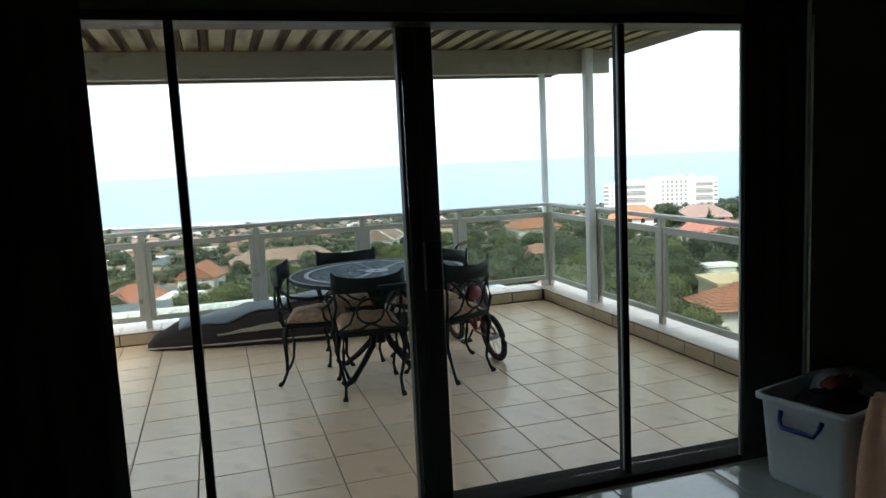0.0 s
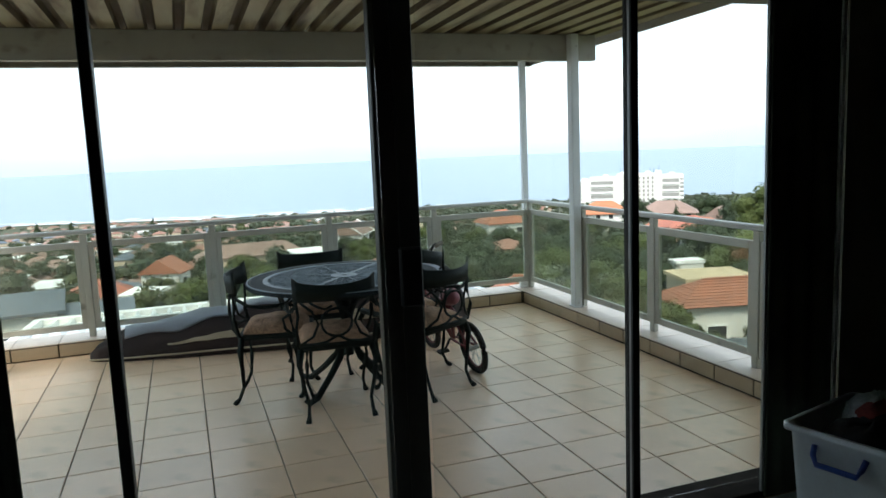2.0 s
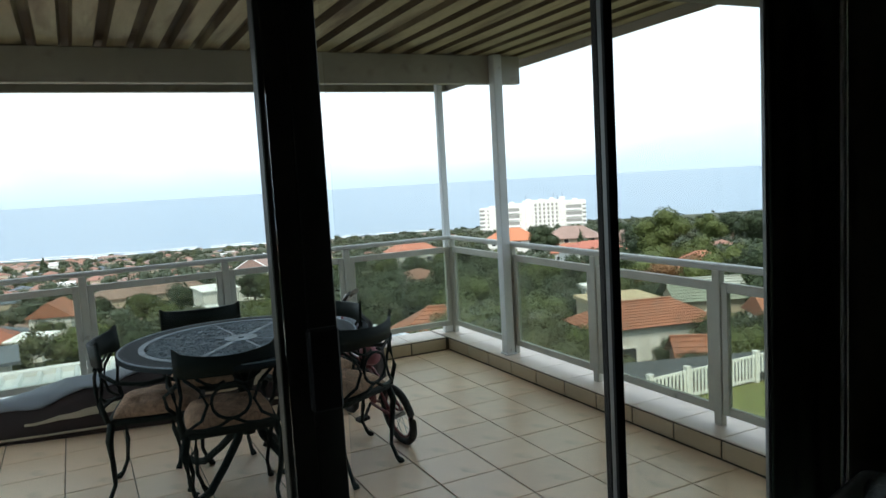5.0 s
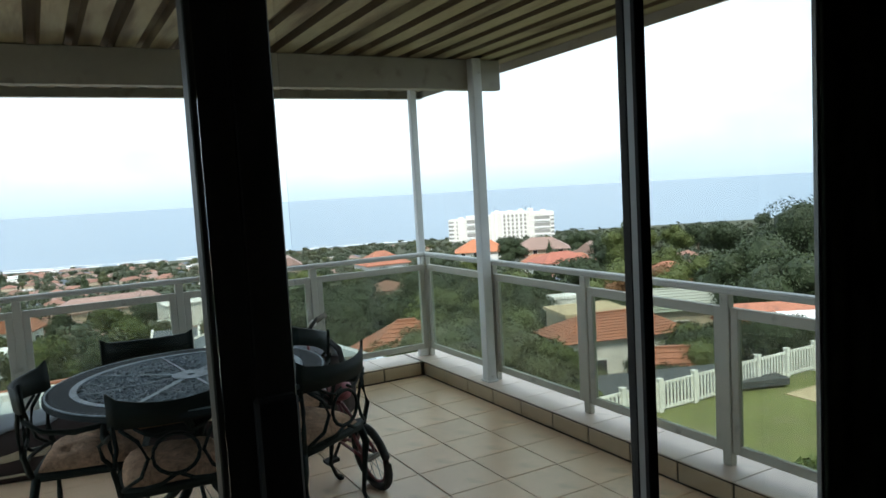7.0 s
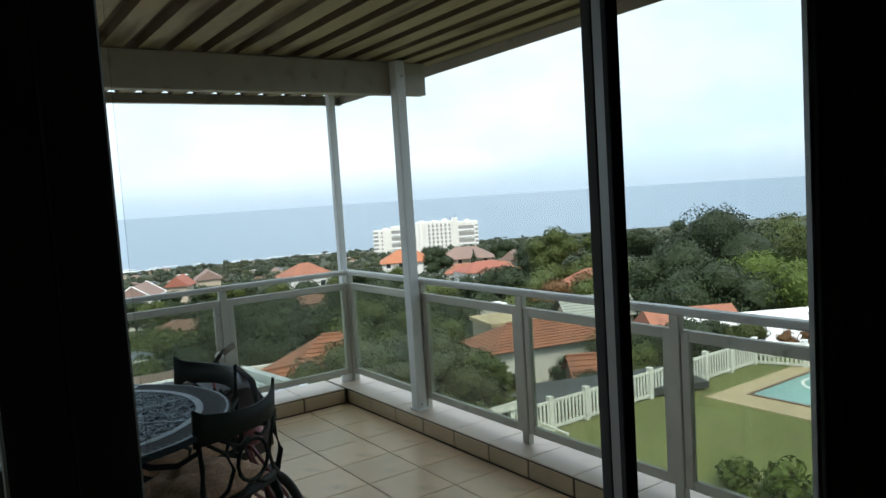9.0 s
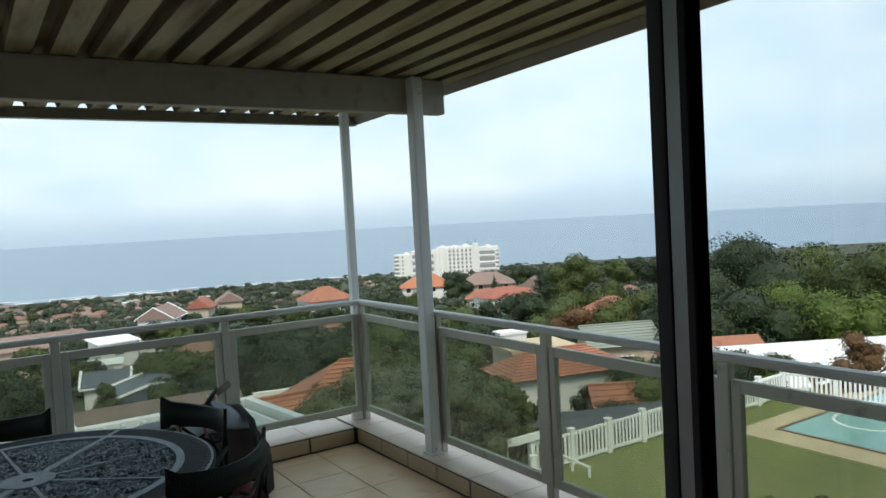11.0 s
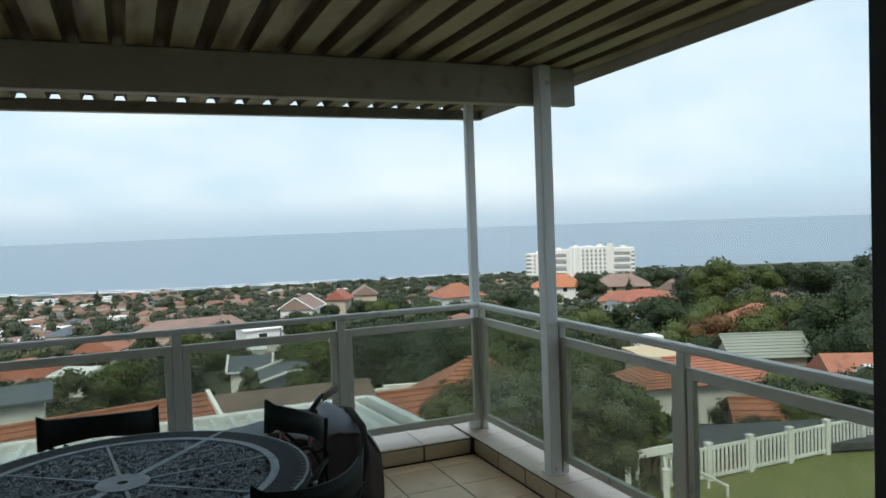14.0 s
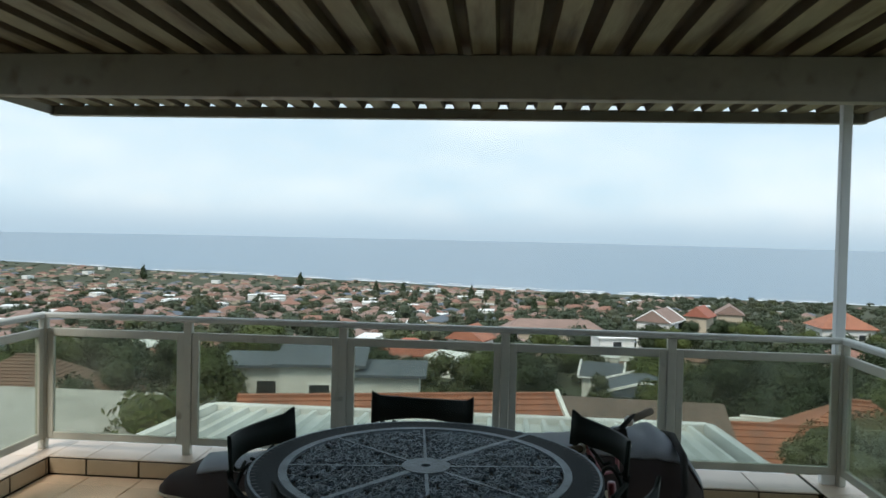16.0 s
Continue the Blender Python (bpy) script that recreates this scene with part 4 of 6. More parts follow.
def make_house(w, d, h, rise, roof, wall_m, roof_m, label, eave=0.45, tiled=False, windows=True, name="house", verge=False):
    """A small house centred on its base: ridge along x, hip, gable or flat roof."""
    ho = thing(name, label, "house")
    bm = bmesh.new()
    if roof == "gable":
        pts = [(-d / 2, -3.0), (d / 2, -3.0), (d / 2, h), (0, h + rise * (1 - 0.02)), (-d / 2, h)]
        add_loft(bm, [[(-w / 2, y, z) for y, z in pts], [(w / 2, y, z) for y, z in pts]])
    else:
        add_box(bm, -w / 2, -d / 2, -3.0, w / 2, d / 2, h)
    wall = part("wall", bm, wall_m, ho)
    W, D = w / 2 + eave, d / 2 + eave
    z0 = h - 0.05
    bm = bmesh.new()
    if roof == "flat":
        add_box(bm, -W, -D, h, W, D, h + 0.25)
    elif roof == "mono":
        add_loft(bm, [[(x, -D, z0), (x, D, z0 + rise), (x, D, z0 + rise + 0.16), (x, -D, z0 + 0.16)] for x in (-W, W)])
    else:
        k = W if roof == "gable" else max(W - D, 0.3)
        top = z0 + rise * (1 + eave / (d / 2)) * 1.0
        if tiled:
            courses(bm, (-W, -D, z0), (W, -D, z0), (k, 0, top), (-k, 0, top))
            courses(bm, (W, D, z0), (-W, D, z0), (-k, 0, top), (k, 0, top))
            if roof == "hip":
                courses(bm, (W, -D, z0), (W, D, z0), (k, 0.01, top), (k, -0.01, top))
                courses(bm, (-W, D, z0), (-W, -D, z0), (-k, -0.01, top), (-k, 0.01, top))
            add_box(bm, -k, -0.12, top - 0.04, k, 0.12, top + 0.07)
        else:
            vs = [bm.verts.new(v) for v in ((-W, -D, z0), (W, -D, z0), (W, D, z0), (-W, D, z0), (-k, 0, top), (k, 0, top))]
            bm.faces.new((vs[0], vs[1], vs[5], vs[4]))
            bm.faces.new((vs[2], vs[3], vs[4], vs[5]))
            bm.faces.new((vs[1], vs[2], vs[5]))
            bm.faces.new((vs[3], vs[0], vs[4]))
            bm.faces.new((vs[3], vs[2], vs[1], vs[0]))
            add_box(bm, -W, -D - 0.02, z0 - 0.14, W, -D + 0.02, z0 + 0.02)
    part("roof", bm, roof_m, ho)
    if verge and roof == "gable":
        for sx in (-1, 1):
            bm = bmesh.new()
            for sy in (-1, 1):
                add_loft(bm, [[(sx * W + a, yy, zz + c) for a, c in ((-0.09, -0.02), (0.09, -0.02), (0.09, 0.16), (-0.09, 0.16))] for yy, zz in ((sy * D, z0), (0, top))])
            part("verge", bm, M_TRIMW, ho, "white barge boards")
        for sy in (-1, 1):
            box_part("gutter", (-W, sy * D - 0.07, z0 - 0.10, W, sy * D + 0.07, z0 + 0.03), M_TRIMW, ho, "white eaves gutter")
    if windows:
        bm = bmesh.new()
        n = max(1, int(w / 3.2))
        for i in range(n):
            x = -w / 2 + w * (i + 0.5) / n
            for lv in ((1.0, 2.2),) if h < 4 else ((0.9, 2.2), (3.7, 5.0)):
                if lv[1] > h - 0.1:
                    continue
                win = box_part("window", (x - 0.65, -d / 2 - 0.05, lv[0], x + 0.65, -d / 2 + 0.05, lv[1]), M_TRIMW, ho, "white framed window")
                box_part("pane", (x - 0.56, -d / 2 - 0.06, lv[0] + 0.09, x + 0.56, -d / 2 - 0.04, lv[1] - 0.09), M_PANE, win)
        bm.free()
    return ho


def put(ob, az, d, slope_top, top, rz=0.0, tip=0.0):
    """Stands a house so that its top comes at the given slope below the eye."""
    x, y, z = spot(az, d, slope_top)
    ob.matrix_basis = pose(x, y, z - top, 0, tip, rz)
    return ob


# low white sheet roof just below the railing
white = thing("low_sheet_roof", "low outbuilding roof of pale ribbed sheets with white edge flashing", "roof")
bm = bmesh.new()
pf = []
WX0, WX1, WY0, WY1, WN, WF = -1.38, 3.27, 7.52, 9.72, -0.10, -0.235
x = WX0 + 0.06
while x < WX1 - 0.16:
    pf += [(x, 0), (x + 0.09, 0), (x + 0.105, 0.048), (x + 0.140, 0.048), (x + 0.155, 0)]
    x += 0.165
add_loft(bm, [[(px, y, z + h) for px, h in pf] + [(px, y, z + h - 0.012) for px, h in reversed(pf)] for y, z in ((WY0, WN), (WY1, WF))])
part("roof_sheet", bm, M_WHITER, white)
box_part("flashing", (WX0, WY1 - 0.01, WF - 0.14, WX1, WY1 + 0.09, WF + 0.065), M_TRIMW, white, "white metal edge", 0.01)
for x0, x1 in ((WX0 - 0.03, WX0 + 0.05), (WX1 - 0.05, WX1 + 0.03)):
    bm = bmesh.new()
    add_loft(bm, [[(x0, y, z - 0.14), (x1, y, z - 0.14), (x1, y, z + 0.075), (x0, y, z + 0.075)] for y, z in ((WY0, WN), (WY1 - 0.012, WF))])
    part("flashing", bm, M_TRIMW, white, "white metal edge")
box_part("wall", (WX0 + 0.12, WY0 + 0.1, -9.5, WX1 - 0.12, WY1 - 0.12, WF - 0.10), M_WALLW, white)

# grey flat roof, brown roof, tiled roofs and other near houses
h = make_house(6.5, 8.0, 5.0, 0.3, "flat", M_CONC, M_CONC, "house with a bare pale concrete flat roof", 0.1, windows=False)
put(h, -35.5, 18.4, 0.245, 5.25)
h = make_house(8.5, 7.0, 3.2, 2.2, "hip", M_WALLC, M_BROWNR, "brown-roofed cream house among dark trees", 0.5, tiled=True)
put(h, -33.5, 44, 0.160, 5.6, 5)
h = make_house(10.6, 8.6, 3.0, 1.9, "gable", M_WALLC, M_TERRA, "long house with a terracotta tiled gable roof", 0.5, tiled=True)
put(h, -7.2, 26.8, 0.2235, 5.1, 12)
bm = bmesh.new()
add_loft(bm, [[(5.76 + a, -4.85 + b * 4.85, 2.98 + b * 2.12 + c) for a, c in ((0, 0), (0.14, 0), (0.14, 0.16), (0, 0.16))] for b in (0, 1)])
part("verge", bm, M_TRIMW, h, "white barge board")
h = make_house(7.2, 6.0, 3.0, 1.2, "gable", M_WALLC, M_DULLR, "annexe with a plain dull-brown roof and white gutters", 0.4)
box_part("gutter", (-4.0, -3.5, 2.82, 1.2, -3.36, 2.98), M_TRIMW, h, "white eaves gutter")
put(h, 9.6, 30.5, 0.2165, 4.3, -3)
h = make_house(6.4, 5.5, 3.0, 1.9, "hip", M_WALLC, M_TERRA, "house with a terracotta tiled hip roof behind shrubs", 0.5, tiled=True)
put(h, 25.4, 33.0, 0.199, 4.9, -20)
h = make_house(6.0, 3.6, 3.0, 1.2, "gable", M_WALLC, M_TERRA, "low wing with a terracotta tiled roof", 0.4, tiled=True)
put(h, 17.8, 30.5, 0.238, 4.3, 0)
h = make_house(5.0, 2.6, 3.0, 0.25, "mono", M_WALLW, M_SLATE, "white-walled house with a low grey metal roof", 0.5)
put(h, -17.3, 46, 0.170, 3.41, 6)
h = make_house(4.4, 2.8, 3.2, 0.6, "mono", M_WALLW, M_SLATE, "tall white-walled house block with a grey metal roof", 0.4)
put(h, -13.4, 43, 0.160, 4.0, 6)
h = make_house(4.0, 2.4, 2.4, 0.3, "mono", M_WALLW, M_SLATE, "low lean-to with grey roof", 0.4, windows=False)
put(h, -8.6, 42, 0.182, 2.86, 4)
h = make_house(3.2, 3.0, 3.6, 0.9, "gable", M_WALLW, M_SLATE, "narrow two-storey white house with a grey gabled roof", 0.3, verge=True)
put(h, 8.1, 66, 0.170, 4.6, -14)
h = make_house(5.6, 6.4, 2.6, 1.0, "gable", M_WALLW, M_SLATE, "low white wing with a plain grey gabled roof", 0.35, verge=True)
put(h, 11.4, 58, 0.183, 3.7, 76)
h = make_house(7.6, 3.6, 3.4, 0.95, "hip", M_WALLW, M_TERRA, "white-walled house with a broad terracotta hip roof", 0.5, tiled=True)
put(h, 41.8, 45, 0.190, 4.5, -14)
h = make_house(2.0, 2.6, 2.2, 0.9, "gable", M_WALLB, M_TERRA, "small brick shed with a faded red tiled roof", 0.25, tiled=True, windows=False)
put(h, 45.9, 36.5, 0.243, 3.1, -32)
h = make_house(7.5, 2.4, 2.0, 0.2, "flat", M_WALLB, M_DARKR, "long low outbuilding with a dark stained sheet roof", 0.3, windows=False)
put(h, 46.6, 29.3, 0.285, 2.25, -20)
h = make_house(5.0, 3.6, 3.0, 1.1, "gable", M_WALLC, M_MOSSR, "house with a grey-green tiled gable roof", 0.5, tiled=True)
put(h, 46.3, 58, 0.158, 4.3, -25)
# tan flat top put in place of sandy ground behind the hip roof
h = make_house(5.0, 4.0, 3.0, 0.3, "flat", M_WALLC, M_PAVE, "low flat house whose tan top stands for a sandy yard", 0.2)
put(h, 39.9, 56, 0.181, 3.25, -15)
h = make_house(8.0, 6.5, 3.0, 2.2, "hip", M_WALLB, M_TERRA, "brick house with a rust-red hip roof among trees", 0.5)
put(h, 46.0, 98, 0.122, 5.2, -10)
h = make_house(11.0, 7.0, 3.0, 1.6, "hip", M_WALLW, M_REDT, "white-walled house with a low red roof", 0.5)
put(h, 38.0, 150, 0.102, 4.6, -10)
h = make_house(13.5, 9.0, 5.2, 2.8, "hip", M_WALLW, M_ORANGE, "two-storey white house with a bright orange hip roof", 0.6)
put(h, 31.9, 205, 0.0792, 8.2, -30)
h = make_house(5.5, 5.0, 3.0, 2.0, "gable", M_WALLW, M_REDT, "small white-gabled house with an orange roof", 0.4)
put(h, 34.7, 190, 0.093, 5.0, 60)
h = make_house(13.5, 8.0, 5.2, 2.4, "hip", M_WALLC, M_ROSER, "wide two-storey cream house with a brown-red hip roof", 0.8)
put(h, 36.6, 198, 0.0812, 7.8, -36)
h = make_house(7.0, 6.0, 3.2, 2.2, "gable", M_WALLW, M_ROSER, "house with a white gable and red-brown roof", 0.5)
put(h, 40.2, 188, 0.0905, 5.4, 40)
h = make_house(16.0, 5.0, 3.0, 1.6, "hip", M_WALLW, M_TERRA, "long low white house with a brick-red hip roof", 0.5)
put(h, 37.8, 165, 0.1045, 4.6, -40)
h = make_house(9.0, 7.0, 3.2, 2.2, "hip", M_WALLW, M_TERRA, "house with a terracotta hip roof among trees", 0.5)
h.scale = (0.62, 0.62, 0.62)
put(h, 24.0, 150, 0.1020, 3.35, 0)
h = make_house(5.0, 3.8, 2.0, 1.5, "gable", M_WALLC, M_REDT, "house with a steep orange gable roof", 0.5)
h.scale = (0.62, 0.62, 0.62)
put(h, 14.9, 150, 0.0996, 2.2, 60)
h = make_house(6.0, 5.0, 3.6, 1.6, "gable", M_WALLC, M_ROSER, "tall cream house with gable", 0.5)
h.scale = (0.8, 0.8, 0.8)
put(h, 16.9, 170, 0.0917, 4.3, 75)
h = make_house(7.0, 5.5, 2.6, 1.7, "gable", M_WALLW, M_ROSER, "rose-roofed white house with a pale gable end", 0.4, verge=True)
h.scale = (0.7, 0.7, 0.7)
put(h, 12.1, 130, 0.1057, 3.1, 60)
h = make_house(16.0, 5.0, 2.4, 1.5, "hip", M_WALLC, M_ROSER, "row of low cream houses under a long rose-coloured roof", 0.4)
put(h, 4.2, 118, 0.1165, 3.9, 4)
h = make_house(3.2, 2.6, 2.4, 0.3, "mono", M_WALLW, M_TRIMW, "low building with a bright white roof", 0.3)
put(h, -3.9, 78, 0.166, 2.8, -30)
h = make_house(6.4, 5.0, 3.0, 1.4, "hip", M_WALLW, M_REDT, "house with a bright red hip roof among trees", 0.5)
put(h, -6.8, 88, 0.1475, 4.5, 8)
h = make_house(4.2, 4.6, 3.0, 1.5, "gable", M_WALLW, M_TERRA, "white-walled house with an orange-brown tiled roof", 0.4)
put(h, -2.1, 96, 0.127, 4.6, 70)
h = make_house(4.6, 4.0, 2.6, 0.3, "mono", M_WALLW, M_TRIMW, "low house with bright white roof", 0.3)
put(h, 8.7, 100, 0.131, 2.9, 10)
h = make_house(12.0, 7.0, 2.6, 1.5, "gable", M_WALLW, M_WHITER, "long white building with a low gable beyond the pool fence", 0.3, windows=False)
put(h, 60.0, 46, 0.180, 4.1, -30)
h = make_house(5.0, 4.0, 2.6, 1.1, "gable", M_WALLW, M_TERRA, "small white house with a red gable roof", 0.3)
put(h, 53.3, 46, 0.178, 3.7, -30)
h = make_house(2.4, 1.4, 2.2, 0.2, "flat", M_WALLW, M_TRIMW, "small white garden building", 0.1, windows=False)
put(h, 38.2, 62, 0.163, 2.4, -12)

# plain white blocks added to stand for pale parked things below the trees
for az_, d_, sl_, ln_, rz_ in ((17.2, 36.5, 0.228, 2.2, 10), (20.0, 37, 0.222, 2.6, -14)):
    bm = bmesh.new()
    add_box(bm, -ln_ / 2, -0.12, -1.6, ln_ / 2, 0.12, 0.0, bevel=0.02)
    wx, wy, wz = spot(az_, d_, sl_)
    tagged(part("garden_wall", bm, M_WALLW, None, "", False, pose(wx, wy, wz, 0, 0, rz_)), "low white block for pale parked things under dark trees", "garden wall")

# tall seaside block on the slope below
hotel = thing("apartment_tower", "long white nine-storey seaside apartment block with balcony bands and upright fins", "apartment building")
HX, HY, _ = spot(33.6, 550)
hotel.matrix_basis = pose(HX, HY, -54.6, 0, 0, -34)
M_TOWERW = mat("pale_tower_plaster", (0.76, 0.75, 0.70), 0.85, vary=0.06, scale=0.05, fine=0.6, stain=(0.6, 0.58, 0.52), stain_at=0.68)
HF = -7.0                                     # line of the sea-block's near face
box_part("wing", (-39, HF, -8, -26, 7, 28.4), M_TOWERW, hotel, "lower end wing")
box_part("wing", (-26, HF - 0.8, -8, -7.2, 7, 30.6), M_TOWERW, hotel, "")
box_part("core", (-7.2, HF - 1.6, -8, 20.0, 8, 32.4), M_TOWERW, hotel, "")
box_part("stair_tower", (20.0, HF - 2.2, -8, 23.6, 8, 34.2), M_TOWERW, hotel, "tall plain stair tower")
box_part("wing", (23.6, HF - 1.0, -8, 38.6, 8, 31.2), M_TOWERW, hotel, "")
for x, y0, z, hh in ((-30, -3, 28.4, 1.5), (-15, -3, 30.6, 1.6), (-3.0, -4, 32.4, 1.2), (6.5, -3, 32.4, 0.9), (14.5, -3, 32.4, 1.6), (31.0, -3, 31.2, 1.5)):
    box_part("roof_box", (x - 1.8, y0, z, x + 1.8, 3, z + hh), M_TOWERW, hotel)
for x, z in ((-4.5, 33.6), (16, 34.0), (18.5, 32.4), (22, 34.2)):
    box_part("roof_mast", (x - 0.12, -2, z, x + 0.12, -1.76, z + 3.4), M_DARKR, hotel, "thin dark roof mast")


def tower_band(x0, x1, z, face, high):
    """A flat balcony strip, recess shade in its colour, white parapet standing proud below."""
    box_part("balcony_band", (x0, face - 0.12, z, x1, face + 0.1, z + high), M_SHADE, hotel, "balcony band with its shade in the colour")
    box_part("parapet", (x0, face - 0.9, z - 1.25, x1, face - 0.1, z - 0.05), M_TRIMW, hotel, "white balcony parapet")


for s in range(10):
    z = 26.0 - s * 2.95
    tower_band(-38.8, -35.2, z, HF, 1.5)
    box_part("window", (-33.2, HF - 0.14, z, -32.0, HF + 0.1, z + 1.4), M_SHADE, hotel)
    tower_band(36.2, 38.5, z + 1.5, HF - 1.0, 1.2)
for s in range(6):
    z = 25.4 - s * 5.0
    tower_band(-27.4 + 2.0, -9.6, z, HF - 0.8, 2.5)
    tower_band(24.2, 35.4, z + 0.6, HF - 1.0, 2.5)
for k in range(8):
    x = -6.6 + k * 3.05 + (1.4 if k > 1 else 0)
    box_part("fin", (x - 0.45, HF - 2.8, -6, x + 0.45, HF - 1.6, 32.6), M_TRIMW, hotel, "upright white fin")
    for s in range(10 if k > 1 else 0):
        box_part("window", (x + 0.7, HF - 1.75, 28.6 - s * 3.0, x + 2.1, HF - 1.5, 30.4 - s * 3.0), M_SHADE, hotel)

# lawn, pool and white fence
GZ = -7.2
bm = bmesh.new()
add_box(bm, 8.0, 2.0, GZ - 9.0, 36.0, 21.2, GZ + 0.02)
structure("lawn", bm, M_LAWN, "short green garden lawn inside the white fence")
bm = bmesh.new()
add_box(bm, 24.8, 6.0, GZ + 0.0, 35.8, 19.7, GZ + 0.05)
structure("pavement", bm, M_PAVE, "tan paving round the pool")
bm = bmesh.new()
add_box(bm, 26.2, 7.2, GZ + 0.0, 34.5, 18.6, GZ + 0.062)
structure("water", bm, M_POOL, "pale turquoise pool water")
bm = bmesh.new()
ring_band(bm, 1.25, 1.38, GZ + 0.062, GZ + 0.068, 40)
bmesh.ops.translate(bm, vec=(29.5, 16.9, 0), verts=bm.verts)
tagged(part("pool_hoop", bm, M_TRIMW), "thin white hoop floating on the pool water", "pool hoop")
for b in ((26.08, 7.0, GZ + 0.05, 26.2, 18.72, GZ + 0.09), (26.2, 18.6, GZ + 0.05, 34.7, 18.72, GZ + 0.09)):
    bm = bmesh.new()
    add_box(bm, *b)
    structure("trim", bm, M_BROWNR, "dark coping along the pool edge")

fence_slat = {}
def fence_run(p, q, label, zb=GZ, hgt=1.1):
    """A white picket run from p to q: posts, two rails, and slats as parts."""
    p, q = Vector((*p, zb)), Vector((*q, zb))
    L = (q - p).length
    f = thing("picket_fence", label, "fence", Matrix.Translation(p) @ Matrix.Rotation(math.atan2(q.y - p.y, q.x - p.x), 4, "Z"), "white picket fences")
    n = max(1, round(L / 1.85))
    if "p" not in fence_slat:
        bm = bmesh.new()
        add_box(bm, -0.09, -0.09, -0.3, 0.09, 0.09, 1.22)
        add_box(bm, -0.11, -0.11, 1.22, 0.11, 0.11, 1.27)
        fence_slat["p"] = mesh_of("post", bm, M_FENCE)
        bm = bmesh.new()
        add_box(bm, -0.045, -0.015, 0.08, 0.045, 0.015, 1.06)
        fence_slat["s"] = mesh_of("slat", bm, M_FENCE)
    for i in range(n + 1):
        o = new("post", fence_slat["p"])
        o.parent, o.location = f, (L * i / n, 0, 0)
    m = int(L / 0.175)
    for i in range(m):
        o = new("slat", fence_slat["s"])
        o.parent, o.location = f, (L * (i + 0.5) / m, 0, 0)
    for z in (0.12, 1.02):
        box_part("rail", (0, -0.03, z, L, 0.03, z + 0.1), M_FENCE, f)


fence_run((16.2, 21.1), (30.4, 21.1), "white slatted garden fence along the back of the lawn")
fence_run((30.4, 21.1), (33.5, 13.5), "white slatted fence beyond the pool")
fence_run((16.2, 21.1), (15.2, 19.8), "short white slatted fence beside garden steps")
fence_run((14.6, 20.8), (16.4, 23.2), "short white slatted fence turning past the steps", GZ + 0.1)

steps = thing("garden_steps", "white painted handrails slanting down beside the garden steps", "handrail")
for y0 in (19.9, 20.7):
    bm = bmesh.new()
    add_tube(bm, [(16.3, y0, GZ + 1.05), (17.5, y0 - 0.1, GZ + 0.35)], 0.05, 6)
    add_tube(bm, [(16.3, y0, GZ - 0.2), (16.3, y0, GZ + 1.1)], 0.05, 6)
    add_tube(bm, [(17.5, y0 - 0.1, GZ - 0.2), (17.5, y0 - 0.1, GZ + 0.4)], 0.05, 6)
    part("rail", bm, M_FENCE, steps)
box_part("landing_board", (14.9, 20.9, GZ + 1.25, 16.6, 21.0, GZ + 1.5), M_FENCE, steps, "white cross board")
box_part("board_post", (15.0, 20.9, GZ - 0.2, 15.1, 21.0, GZ + 1.25), M_FENCE, steps)


# ---- plants ----
M_BARK = mat("grey_brown_bark", (0.12, 0.09, 0.065), 0.95, vary=0.25, fine=20, bump=0.4)


def leaf_mat(name, color, vary=0.35):
    m = mat(name, color, 0.6, vary=vary * 0.6, scale=1.1, fine=6, bump=0.0, piece=0.12, spec=0.3)
    return m


M_LEAFD = leaf_mat("dark_glossy_leaves", (0.030, 0.046, 0.018))
# distance haze is put into these greyer leaf colours of the far trees
M_LEAFF = leaf_mat("far_hazed_leaves", (0.050, 0.066, 0.038))
M_LEAFF2 = leaf_mat("far_hazed_olive_leaves", (0.068, 0.078, 0.046))
# clay roof for the far town, desaturated to carry the haze
M_REDF = mat("far_hazed_clay_roof", (0.25, 0.135, 0.10), 0.9, vary=0.25, scale=0.1, fine=1)
M_LEAFM = leaf_mat("mid_green_leaves", (0.062, 0.082, 0.020))
M_LEAFB = leaf_mat("bright_green_leaves", (0.085, 0.125, 0.022))
M_LEAFG = leaf_mat("grey_green_leaves", (0.072, 0.086, 0.036))
M_LEAFR = leaf_mat("russet_leaves", (0.14, 0.075, 0.03))


